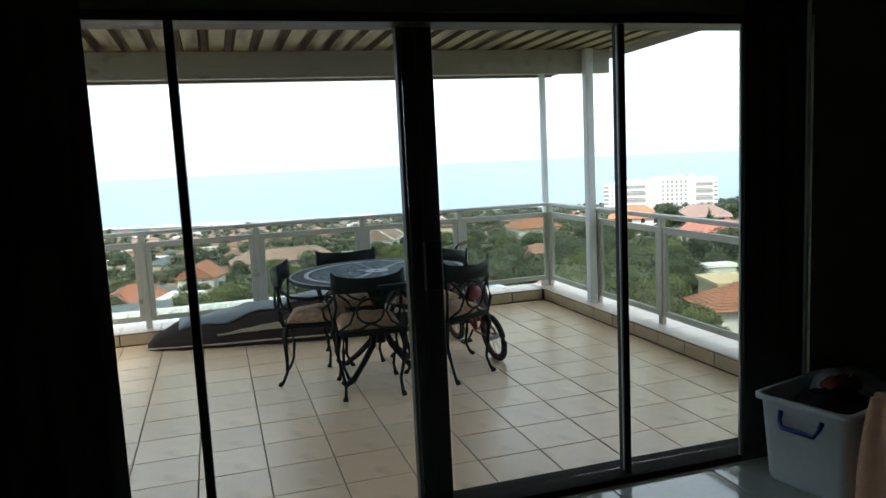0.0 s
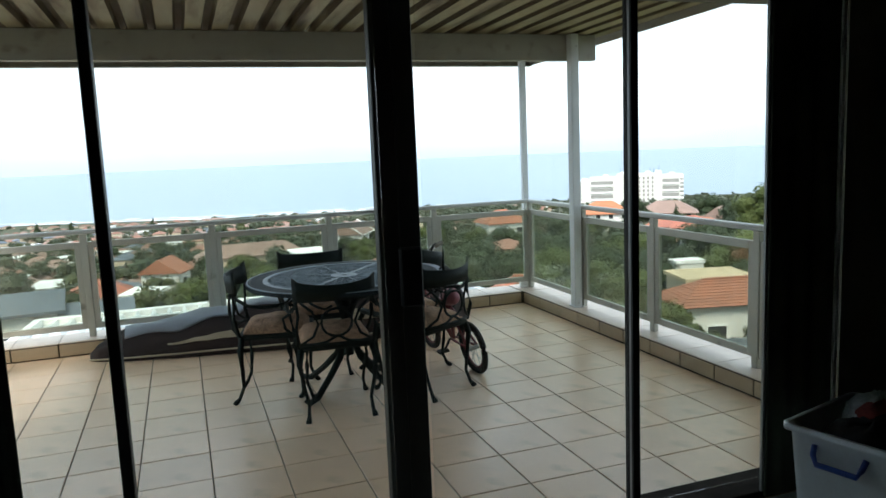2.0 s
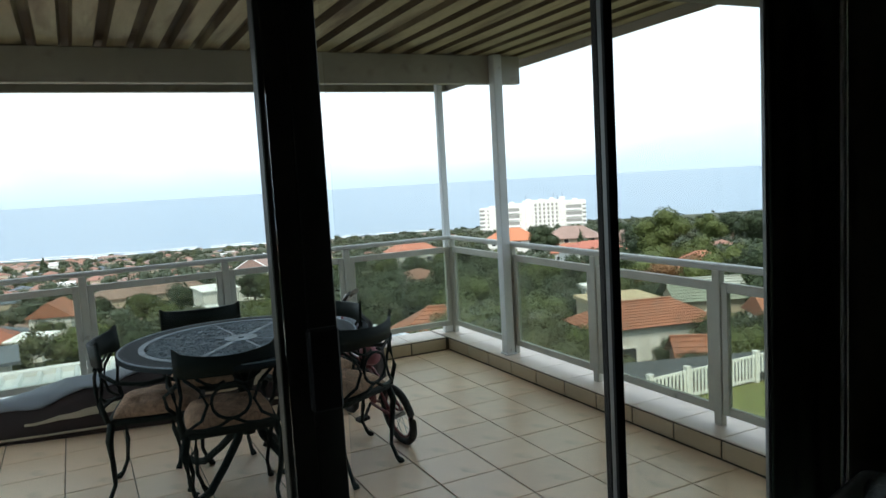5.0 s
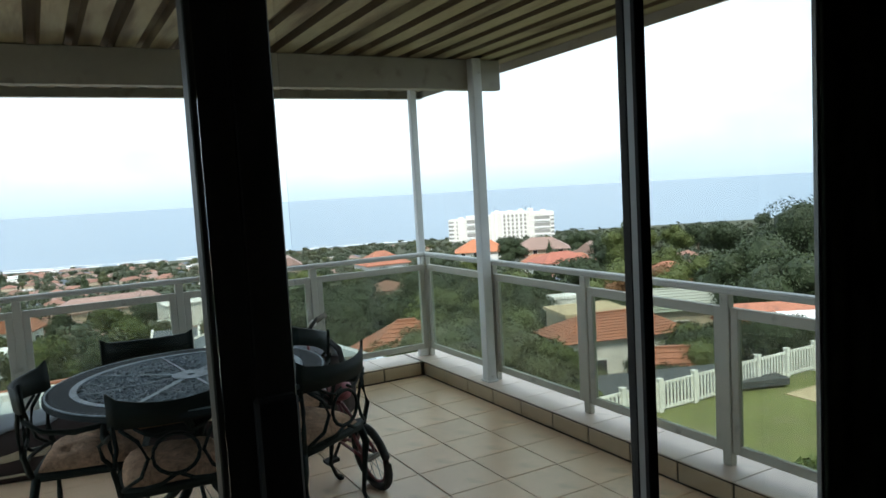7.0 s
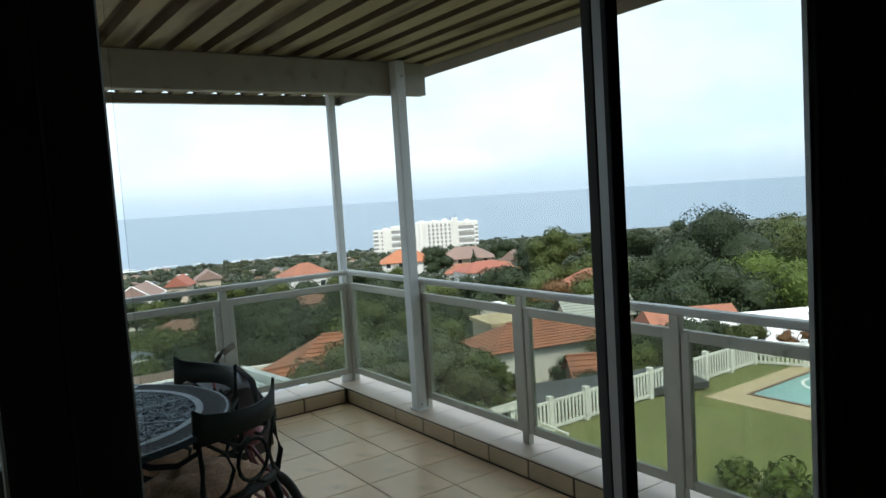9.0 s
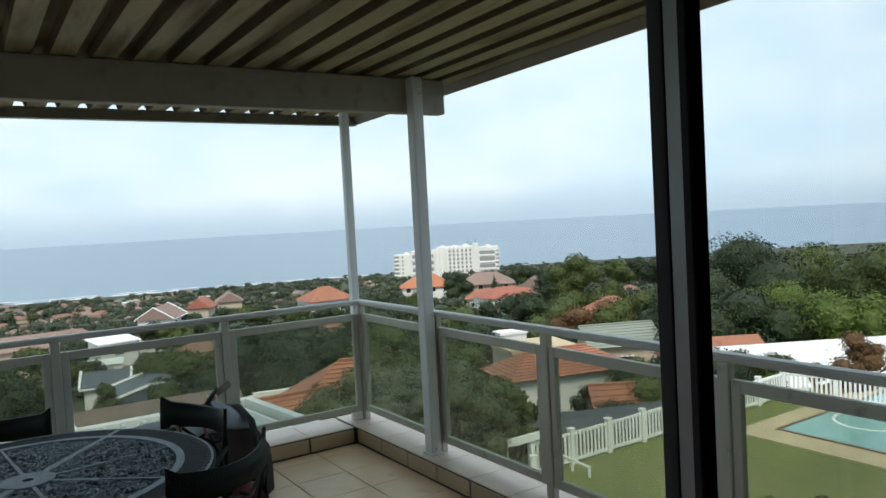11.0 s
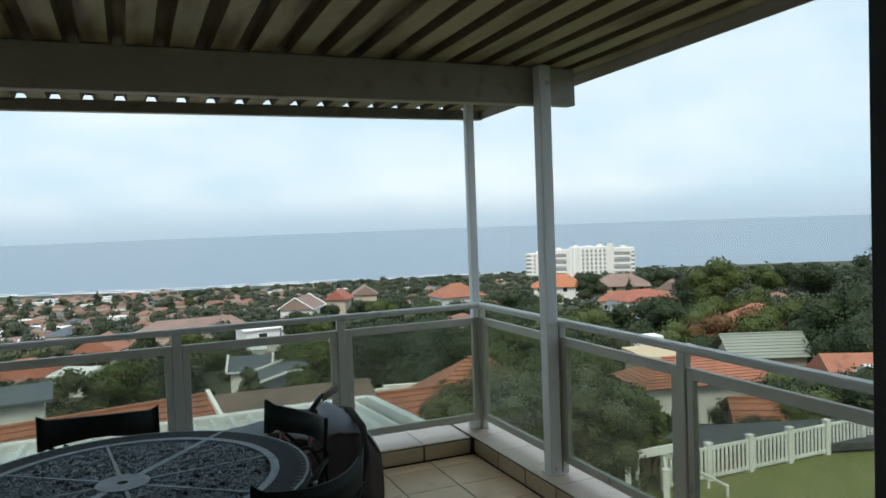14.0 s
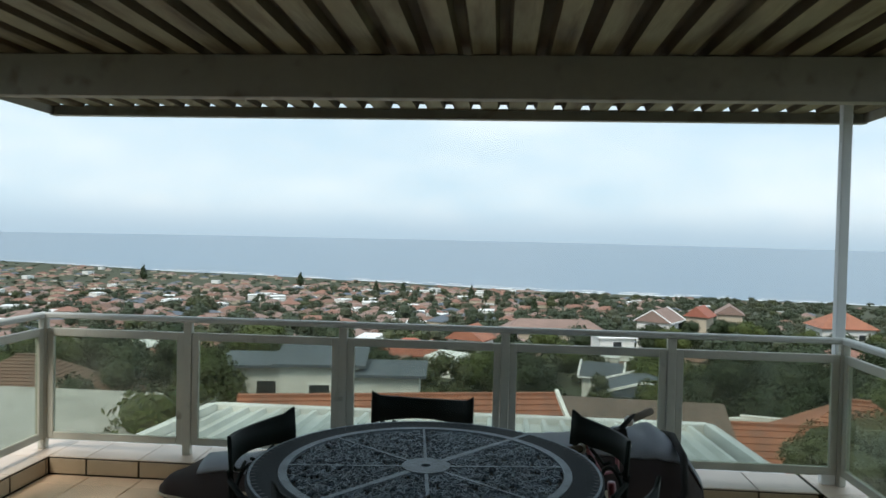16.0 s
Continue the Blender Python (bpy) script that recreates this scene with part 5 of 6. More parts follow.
def crown_arrays(seed, blobs, leaves, size, flat=0.7, lat=6, lon=9, loose=0.42):
    """Vertices and faces of a leafy crown: leaf pairs over uneven clumps, with dark inner masses."""
    r = np.random.RandomState(seed)
    vs, fs = [], []
    base = 0
    total = sum(b[3] ** 2 for b in blobs)
    for bx, by, bz, br in blobs:
        n = int(leaves * br * br / total)
        d = r.normal(size=(n, 3))
        d /= np.linalg.norm(d, axis=1)[:, None]
        lump = 1 + 0.16 * np.sin(5 * d[:, 0] + seed) * np.cos(6 * d[:, 1] + 2 * d[:, 2] * 4 + seed)
        rad = br * lump * (0.80 + 0.30 * r.beta(2, 2.5, n))
        c = d * rad[:, None] * (1, 1, flat) + (bx, by, bz)
        nrm = d + r.normal(scale=loose, size=(n, 3))
        nrm /= np.linalg.norm(nrm, axis=1)[:, None]
        t = np.cross(nrm, r.normal(size=(n, 3)))
        t /= np.linalg.norm(t, axis=1)[:, None]
        b = np.cross(nrm, t)
        s = (size * r.uniform(0.6, 1.4, n))[:, None]
        q = np.stack([c - t * s, c - b * s * 0.55 + nrm * s * 0.1, c + t * s, c + b * s * 0.55 + nrm * s * 0.1], 1).reshape(-1, 3)
        vs.append(q)
        fs.append(np.arange(4 * n).reshape(-1, 4) + base)
        base += 4 * n
        # inner mass
        g = []
        for i in range(lat + 1):
            for j in range(lon):
                th, ph = math.pi * i / lat, math.tau * j / lon
                k = (0.72 if size < 0.09 or br > 0.6 else 0.4) * br * (1 + r.uniform(-0.14, 0.14))
                g.append((bx + k * math.sin(th) * math.cos(ph), by + k * math.sin(th) * math.sin(ph), bz + k * flat * math.cos(th)))
        vs.append(np.array(g))
        fs.append(np.array([(base + i * lon + j, base + (i + 1) * lon + j, base + (i + 1) * lon + (j + 1) % lon, base + i * lon + (j + 1) % lon) for i in range(lat) for j in range(lon)]))
        base += len(g)
    return np.concatenate(vs), np.concatenate(fs)


def mesh_from(name, vs, fs, material):
    me = bpy.data.meshes.new(name)
    me.from_pydata(vs.tolist(), [], fs.tolist())
    me.materials.append(material)
    return me


def make_tree(name, label, height, radius, material, seed, leaves=1500, size=0.2, nb=11, cat="tree", flat=0.8, low=0.22, stems=1):
    """A tapered trunk with limbs and a clumped crown, standing on its base."""
    r = random.Random(seed)
    t = thing(name, label, cat)
    blobs = []
    for k in range(nb):
        a, q = r.uniform(0, math.tau), math.sqrt(r.random()) * 0.68 * radius
        z = height * (low + (0.86 - low) * r.random()) * (1 - 0.22 * (q / radius) ** 2)
        blobs.append((q * math.cos(a), q * math.sin(a), z, radius * r.uniform(0.34, 0.52)))
    blobs.append((0, 0, height * 0.84, radius * 0.42))
    topmost = max(b[2] + b[3] * flat for b in blobs)
    blobs = [(a, b, c * height / topmost, d) for a, b, c, d in blobs]
    bm = bmesh.new()
    add_tube(bm, [(0, 0, -1.5), (0, 0, 0.1), (0.05 * radius, 0, height * 0.3), (0, 0.05 * radius, height * 0.6)], [height * 0.045, height * 0.035, height * 0.026, height * 0.014], 7)
    for b in blobs[:5]:
        add_tube(bm, [(0.03, 0, height * 0.25), (b[0] * 0.45, b[1] * 0.45, (b[2] + height * 0.25) / 2), (b[0], b[1], b[2])], [height * 0.02, height * 0.013, height * 0.006], 5)
    part("trunk", bm, M_BARK, t)
    vs, fs = crown_arrays(seed, blobs, int(leaves * (2.6 if height < 9 else 2.2)), size * 0.54, flat)
    c = new("crown", mesh_from("crown", vs, fs, material))
    c.parent = t
    return t


def plant(tree, az, d, slope, height, rz=0.0):
    x, y, z = spot(az, d, slope)
    tree.matrix_basis = pose(x, y, z - height, 0, 0, rz)
    return tree


for az, d, sl, hgt, rad, m_, sd_, lv, sz, lab in (
    (13.6, 44, 0.158, 6.0, 2.6, M_LEAFM, 1, 3000, 0.19, "leafy mid green garden tree between houses"),
    (17.2, 42, 0.148, 7.0, 3.2, M_LEAFD, 2, 4200, 0.19, "dense dark green tree above parked pale things"),
    (20.8, 43, 0.150, 7.0, 3.4, M_LEAFD, 3, 4200, 0.19, "dense dark green tree beside a tiled roof"),
    (24.3, 40, 0.152, 7.0, 2.8, M_LEAFD, 4, 3600, 0.19, "dense dark tree behind the railing corner"),
    (27.2, 34, 0.168, 7.0, 2.4, M_LEAFM, 5, 3200, 0.17, "leafy green tree behind the railing corner"),
    (26.0, 26, 0.202, 5.2, 2.0, M_LEAFG, 6, 5600, 0.10, "grey green bushy shrub before a tiled roof"),
    (23.2, 25, 0.236, 4.2, 1.2, M_LEAFG, 132, 3600, 0.09, "grey green bushy shrub before a tiled roof"),
    (24.2, 136, 0.1100, 6.0, 3.6, M_LEAFD, 140, 2200, 0.3, "dark green tree before a red roof"),
    (22.2, 140, 0.1090, 6.0, 3.6, M_LEAFM, 141, 2200, 0.3, "leafy green tree before a red roof"),
    (26.2, 142, 0.1080, 6.0, 3.8, M_LEAFM, 142, 2200, 0.3, "leafy green tree among roofs"),
    (19.6, 150, 0.1030, 6.0, 4.0, M_LEAFD, 143, 2200, 0.3, "dark green tree among roofs"),
    (14.4, 132, 0.1085, 5.0, 3.0, M_LEAFD, 144, 2200, 0.28, "dark green tree before an orange roof"),
    (16.4, 140, 0.1040, 5.5, 3.2, M_LEAFD, 145, 2200, 0.28, "dark green tree before a cream gable"),
    (18.2, 138, 0.1050, 5.5, 3.4, M_LEAFM, 146, 2200, 0.28, "leafy green tree beside a cream gable"),
    (11.6, 116, 0.1150, 4.5, 2.6, M_LEAFD, 147, 2200, 0.25, "dark green tree before a rose roof"),
    (13.2, 112, 0.1180, 4.5, 2.8, M_LEAFM, 148, 2200, 0.25, "leafy green tree before a rose roof"),
    (0.8, 104, 0.1290, 4.5, 2.6, M_LEAFD, 149, 2200, 0.25, "dark green tree before low houses"),
    (3.6, 102, 0.1300, 4.5, 2.8, M_LEAFM, 150, 2200, 0.25, "leafy green tree before low houses"),
    (6.6, 104, 0.1285, 4.5, 2.6, M_LEAFD, 151, 2200, 0.25, "dark green tree before low houses"),
    (5.2, 84, 0.1470, 5.0, 3.0, M_LEAFM, 152, 2600, 0.22, "rounded leafy green tree among roofs"),
    (28.4, 150, 0.1010, 6.0, 4.0, M_LEAFD, 153, 2200, 0.3, "dark green tree among roofs"),
    (31.2, 168, 0.1010, 5.0, 3.4, M_LEAFM, 154, 2200, 0.3, "leafy green tree before an orange roof"),
    (28.6, 27, 0.205, 5.0, 1.9, M_LEAFM, 131, 4200, 0.11, "leafy green shrub before a tiled roof"),
    (30.2, 28, 0.205, 6.0, 2.0, M_LEAFD, 7, 3000, 0.14, "dark green garden tree"),
    (33.2, 24, 0.225, 5.6, 1.9, M_LEAFG, 8, 3000, 0.12, "wispy grey-green tree below the terrace"),
    (36.0, 23, 0.250, 5.0, 1.5, M_LEAFG, 9, 2600, 0.11, "grey-green shrub with bare twigs"),
    (38.2, 25, 0.240, 4.6, 0.8, M_LEAFM, 10, 1500, 0.11, "narrow green shrub beside a white wall"),
    (29.0, 21, 0.330, 3.5, 1.7, M_LEAFD, 11, 2200, 0.12, "dark shrub at the garden edge"),
    (47.5, 62, 0.150, 5.0, 2.8, M_LEAFM, 12, 2000, 0.22, "round mid green tree"),
    (49.0, 41, 0.205, 4.4, 2.6, M_LEAFD, 13, 2600, 0.17, "dark green tree beside a red roof"),
    (50.6, 60, 0.1050, 9.0, 4.0, M_LEAFD, 14, 7000, 0.20, "tall dense dark green tree on the hill"),
    (53.0, 60, 0.0860, 10.0, 5.2, M_LEAFD, 15, 8000, 0.20, "tall dense dark green tree on the hill"),
    (55.9, 76, 0.0435, 14.0, 7.0, M_LEAFD, 16, 9000, 0.24, "broad dark green tree crowning the hill"),
    (60.2, 84, 0.0560, 13.0, 6.6, M_LEAFM, 17, 8000, 0.26, "broad green tree crowning the hill"),
    (64.5, 74, 0.060, 12.0, 6.0, M_LEAFM, 18, 4600, 0.28, "broad green tree crowning the hill"),
    (60.6, 56, 0.112, 8.0, 4.0, M_LEAFB, 19, 4200, 0.22, "bright yellow-green tree beyond the pool"),
    (55.6, 54, 0.112, 8.0, 4.2, M_LEAFD, 20, 7000, 0.18, "dense dark green tree beyond the fence"),
    (64.0, 56, 0.120, 8.0, 4.0, M_LEAFB, 21, 3800, 0.22, "bright yellow-green tree beyond the pool"),
    (57.3, 38.5, 0.195, 3.2, 1.3, M_LEAFM, 22, 3200, 0.10, "small green shrub beside a white wall"),
    (55.2, 38.0, 0.192, 3.2, 1.5, M_LEAFD, 130, 3200, 0.10, "dark green shrub beside a white wall"),
    (62.6, 37, 0.165, 3.6, 1.4, M_LEAFR, 23, 1500, 0.12, "small russet-green tree before a white wall"),
    (60.2, 37, 0.205, 2.2, 0.6, M_LEAFR, 24, 600, 0.10, "thin russet shrub beside the fence"),
    (43.6, 104, 0.0605, 9.0, 4.2, M_LEAFM, 25, 6000, 0.26, "big round-topped green tree among roofs"),
    (34.3, 182, 0.0775, 6.5, 4.6, M_LEAFD, 120, 3000, 0.34, "dark dome-shaped tree between roofs"),
    (39.7, 240, 0.0738, 7.0, 5.2, M_LEAFD, 121, 2600, 0.42, "dark flat-topped tree on the skyline"),
    (41.9, 230, 0.0790, 7.0, 5.0, M_LEAFM, 122, 2600, 0.42, "green spreading tree on the skyline"),
    (46.6, 220, 0.0700, 8.0, 5.0, M_LEAFM, 123, 2600, 0.42, "green spreading tree on the skyline"),
    (48.2, 240, 0.0690, 7.0, 5.2, M_LEAFD, 124, 2600, 0.42, "dark flat-topped tree on the skyline"),
    (49.9, 200, 0.0680, 8.0, 5.8, M_LEAFD, 125, 3200, 0.40, "dark dome-shaped tree on the skyline"),
    (52.7, 96, 0.0590, 9.0, 2.2, M_LEAFD, 126, 2400, 0.24, "tall narrow dark tree standing above others"),
    (58.2, 66, 0.1050, 7.0, 4.4, M_LEAFB, 127, 6500, 0.17, "bright yellow-green tree beyond the pool"),
    (46.2, 120, 0.098, 6.5, 4.0, M_LEAFM, 128, 3200, 0.26, "leafy green tree among roofs"),
    (41.2, 110, 0.082, 7.0, 4.0, M_LEAFD, 26, 2000, 0.32, "dark green tree among roofs"),
    (39.6, 95, 0.110, 6.0, 4.2, M_LEAFD, 27, 2200, 0.30, "dark green tree among roofs"),
    (36.6, 90, 0.118, 6.0, 4.2, M_LEAFD, 28, 2200, 0.30, "dark green tree among roofs"),
    (42.6, 80, 0.115, 6.5, 3.8, M_LEAFM, 29, 2400, 0.26, "mid green tree among roofs"),
    (33.5, 86, 0.125, 6.0, 4.2, M_LEAFM, 30, 2200, 0.28, "mid green tree among roofs"),
    (30.0, 90, 0.115, 6.5, 4.4, M_LEAFD, 31, 2200, 0.28, "dark green tree among roofs"),
    (26.5, 80, 0.118, 6.5, 4.4, M_LEAFD, 32, 2200, 0.28, "dark green tree among roofs"),
    (22.5, 75, 0.125, 6.5, 4.2, M_LEAFD, 33, 2200, 0.28, "dark green tree among roofs"),
    (18.2, 78, 0.128, 6.0, 4.0, M_LEAFD, 34, 2200, 0.28, "dark green tree among roofs"),
    (48.6, 40, 0.215, 4.4, 2.2, M_LEAFD, 70, 2400, 0.16, "dark green hedge tree behind the white fence"),
    (51.6, 42, 0.200, 4.6, 2.4, M_LEAFD, 71, 2400, 0.16, "dark green hedge tree behind the white fence"),
    (36.5, 36, 0.225, 4.4, 2.0, M_LEAFM, 72, 2200, 0.15, "leafy green tree before a white wall"),
    (33.0, 38, 0.200, 5.0, 2.4, M_LEAFG, 73, 2400, 0.15, "grey green garden tree"),
    (43.0, 66, 0.160, 5.0, 2.6, M_LEAFD, 74, 2000, 0.2, "dark green tree behind a red roof"),
    (38.0, 72, 0.140, 6.0, 3.2, M_LEAFD, 75, 2200, 0.22, "dark green tree among roofs"),
    (46.6, 70, 0.128, 6.5, 3.0, M_LEAFM, 76, 2200, 0.22, "mid green tree among roofs"),
    (27.4, 27, 0.195, 5.2, 2.2, M_LEAFG, 77, 2600, 0.13, "grey-green wispy tree over a tiled roof"),
    (-29.5, 60, 0.125, 7.0, 3.4, M_LEAFD, 78, 2200, 0.22, "dark green garden tree"),
    (-24.5, 64, 0.122, 7.0, 3.4, M_LEAFD, 79, 2200, 0.22, "dark green garden tree"),
    (-18.5, 68, 0.122, 6.5, 3.4, M_LEAFM, 80, 2200, 0.22, "green garden tree behind grey roofs"),
    (-12.5, 66, 0.126, 6.0, 3.4, M_LEAFD, 81, 2200, 0.22, "dark green tree behind grey roofs"),
    (-33.5, 58, 0.128, 6.5, 3.4, M_LEAFM, 82, 2200, 0.22, "leafy green garden tree"),
    (45.6, 74, 0.122, 6.5, 3.2, M_LEAFR, 90, 2200, 0.2, "russet bare-twigged garden tree"),
    (43.3, 70, 0.132, 6.0, 2.8, M_LEAFR, 91, 2000, 0.2, "russet and green garden tree"),
    (40.5, 68, 0.140, 6.0, 3.0, M_LEAFM, 92, 2200, 0.2, "leafy green garden tree"),
    (35.4, 62, 0.145, 6.0, 3.0, M_LEAFD, 93, 2200, 0.2, "dark green garden tree"),
    (31.4, 66, 0.140, 6.0, 3.2, M_LEAFD, 94, 2200, 0.2, "dark green garden tree"),
    (28.2, 58, 0.140, 6.5, 3.2, M_LEAFM, 95, 2200, 0.2, "leafy green garden tree"),
    (48.6, 76, 0.110, 7.0, 3.4, M_LEAFM, 96, 2200, 0.22, "leafy green garden tree"),
    (31.5, 50, 0.160, 6.0, 3.2, M_LEAFM, 35, 3000, 0.20, "leafy green tree behind the railing"),
    (35.0, 46, 0.178, 5.5, 2.6, M_LEAFM, 36, 2600, 0.19, "leafy green tree behind the railing"),
    (-25.6, 17.5, 0.205, 5.0, 2.1, M_LEAFM, 37, 2200, 0.15, "bushy light-green shrub beside a flat roof"),
    (-23.0, 20.0, 0.200, 4.8, 1.8, M_LEAFM, 38, 1900, 0.14, "bushy green shrub beside a white roof"),
    (-27.5, 46, 0.145, 6.5, 3.2, M_LEAFD, 39, 3000, 0.20, "dark green tree before brown roofs"),
    (-22.6, 42, 0.148, 6.5, 2.8, M_LEAFM, 40, 3000, 0.20, "leafy green tree beside a grey-roofed house"),
    (46.8, 33.5, 0.262, 2.6, 1.5, M_LEAFD, 110, 1800, 0.10, "dark green bush beside a dark outbuilding"),
    (44.0, 41, 0.240, 3.2, 1.4, M_LEAFD, 111, 1600, 0.12, "dark green bush before a white wall"),
    (50.0, 37, 0.222, 4.0, 2.4, M_LEAFM, 112, 2600, 0.13, "leafy hedge tree behind the white fence"),
    (47.6, 44, 0.200, 5.0, 2.6, M_LEAFM, 113, 2600, 0.15, "leafy green garden tree behind a shed"),
    (54.0, 38, 0.190, 4.5, 2.4, M_LEAFD, 114, 2600, 0.14, "dark green hedge tree before a white wall"),
    (40.4, 31, 0.270, 3.6, 1.8, M_LEAFG, 115, 2600, 0.12, "grey green shrub below the garden"),
    (38.9, 26, 0.262, 4.2, 1.2, M_LEAFM, 116, 420, 0.42, "broad-leaved green plant before a tiled roof"),
    (33.8, 30, 0.200, 5.4, 1.7, M_LEAFG, 117, 2600, 0.14, "wispy grey green tree before roofs"),
    (-30.8, 34, 0.185, 4.5, 2.0, M_LEAFD, 41, 2200, 0.17, "dark green hedge tree"),
    (-9.2, 58, 0.158, 5.5, 2.6, M_LEAFD, 42, 2200, 0.22, "dark green garden tree"),
    (-4.2, 50, 0.165, 5.0, 2.4, M_LEAFG, 43, 2200, 0.20, "grey green garden tree"),
    (-1.2, 52, 0.160, 5.5, 2.8, M_LEAFM, 44, 2400, 0.20, "leafy green garden tree"),
    (2.6, 58, 0.160, 5.5, 2.8, M_LEAFD, 45, 2400, 0.22, "dark green garden tree"),
    (7.8, 55, 0.185, 3.6, 1.3, M_LEAFG, 46, 1200, 0.16, "small palm-like garden tree"),
    (12.6, 62, 0.150, 6.0, 3.0, M_LEAFM, 47, 2200, 0.22, "leafy green garden tree"),
    (57.0, 20.5, 0.385, 1.6, 0.8, M_LEAFB, 48, 420, 0.17, "low leafy shrub on the lawn below"),
    (60.5, 20.0, 0.380, 1.7, 0.9, M_LEAFB, 49, 460, 0.18, "low leafy shrub on the lawn below"),
    (64.0, 19.0, 0.395, 1.7, 0.9, M_LEAFM, 50, 420, 0.17, "low leafy shrub on the lawn below"),
):
    plant(make_tree("shrub" if hgt < 5 and d < 45 else "tree", lab, hgt, rad, m_, sd_, lv, sz, cat="shrub" if hgt < 5 and d < 45 else "tree"), az, d, sl, hgt)


def make_conifer(label, height, radius, seed, leaves=700, name="conifer"):
    t = thing(name, label, "tree")
    bm = bmesh.new()
    add_tube(bm, [(0, 0, -1), (0, 0, height * 0.5), (0, 0, height * 0.95)], [height * 0.03, height * 0.02, height * 0.006], 6)
    part("trunk", bm, M_BARK, t)
    blobs = [(radius * 0.15 * math.sin(k * 2.1), radius * 0.15 * math.cos(k * 1.7), height * (0.15 + 0.8 * k / 8), radius * (1 - 0.85 * k / 8)) for k in range(9)]
    vs, fs = crown_arrays(seed, blobs, leaves, radius * 0.14, 1.0)
    c = new("crown", mesh_from("crown", vs, fs, M_LEAFD))
    c.parent = t
    return t


for az, d, sl, hgt, rad, sd_ in ((2.7, 260, 0.0810, 8.5, 2.0, 60), (17.4, 200, 0.0850, 6.0, 1.2, 61), (-2.2, 420, 0.071, 9.0, 2.4, 62), (-7.5, 520, 0.069, 9.0, 2.6, 63), (-15.4, 560, 0.058, 10.0, 3.0, 64), (-9.6, 480, 0.068, 9.0, 2.6, 65), (-26.6, 620, 0.050, 11.0, 3.2, 66), (37.2, 185, 0.083, 6.0, 1.4, 67)):
    plant(make_conifer("dark narrow conifer standing above the roofs", hgt, rad, sd_), az, d, sl, hgt)


# ---- the far town and its trees ----
protos = []
for k, (w, d, hh, ri, kind, wm, rm, lab) in enumerate((
    (11, 8, 3.0, 2.0, "hip", M_WALLC, M_REDF, "distant white house with a terracotta roof"),
    (9, 7, 3.0, 1.8, "hip", M_WALLC, M_ROSER, "distant cream house with a faded rose roof"),
    (12, 8, 3.2, 1.8, "gable", M_WALLW, M_ROSER, "distant white house with a rose-brown gable roof"),
    (8, 7, 5.4, 1.6, "hip", M_WALLC, M_REDF, "distant two-storey white house with a red roof"),
    (10, 8, 3.2, 0.3, "flat", M_WALLW, M_CONC, "distant white flat-roofed house"),
    (11, 7, 3.0, 1.6, "gable", M_WALLC, M_BROWNR, "distant cream house with a brown roof"),
    (10, 8, 3.0, 1.7, "hip", M_WALLC, M_SLATE, "distant cream house with a grey roof"),
    (12, 9, 5.6, 0.4, "flat", M_WALLW, M_WHITER, "distant two-storey white block"),
)):
    protos.append(make_house(w, d, hh, ri, kind, wm, rm, lab, 0.4, windows=k < 3))
rt = random.Random(21)
placed, sights = [], []


def taken(x, y, r):
    return any((x - a) ** 2 + (y - b) ** 2 < (r + c) ** 2 for a, b, c in placed)


def polar(x, y):
    return math.degrees(math.atan2(x - OX, y - OY)), math.hypot(x - OX, y - OY)


for ob in list(scene.collection.objects):
    if ob.parent is None and ob.get("category") in ("house", "tree", "shrub") and ob not in protos:
        t = ob.matrix_basis.translation
        placed.append((t.x, t.y, 5))
        if ob["category"] == "house":
            sights.append(polar(t.x, t.y))


def in_sight(az, d):
    """Whether a tree here would stand before one of the houses placed by hand."""
    return any(abs(az - a) < 1.4 + 150 / e * 0.9 * (e < 100) + 1.2 and 0.4 * e < d < e for a, e in sights)


used = [False] * len(protos)
sites = []
for _ in range(12000):
    az = rt.uniform(-42, 60) if rt.random() < 0.4 else rt.uniform(-42, 14)
    d = math.exp(rt.uniform(math.log(80), math.log(1150)))
    if az > 28 and (d < 120 or d > 330) or d > coast(az) - 40 or (az > 12 and d < 100):
        continue
    if az > 3 and d > 110 and rt.random() < (0.55 if d < 420 else 0.8):
        continue
    x, y, z = spot(az, d)
    if taken(x, y, 1.5 + d * 0.0045):
        continue
    placed.append((x, y, 2.6))
    sites.append((d, x, y, z))
    if len(sites) >= 1700:
        break
sites.sort()
rest = []
for n_, (d, x, y, z) in enumerate(sites):
    k = rt.choice((0, 0, 1, 1, 1, 1, 2, 0, 5, 5, 5, 6, 6, 3, 4, 2, 7, 5, 1, 6))
    rz, sc, wide = rt.choice((0, 90)) + rt.uniform(-25, 25), rt.uniform(0.40, 0.68), rt.uniform(0.8, 1.25)
    if n_ >= 260:
        rest.append((k, x, y, z, rz, sc * (1 + d / 2500), wide))
        continue
    m = pose(x, y, z - 1.25, 0, 0, rz)
    if not used[k]:
        protos[k].matrix_basis, used[k] = m, True
        o = protos[k]
    else:
        o = copy_thing(protos[k], m)
    o.scale = (sc * wide, sc, sc * 0.95)
for p_ in protos:
    p_["group"] = "houses of the town"
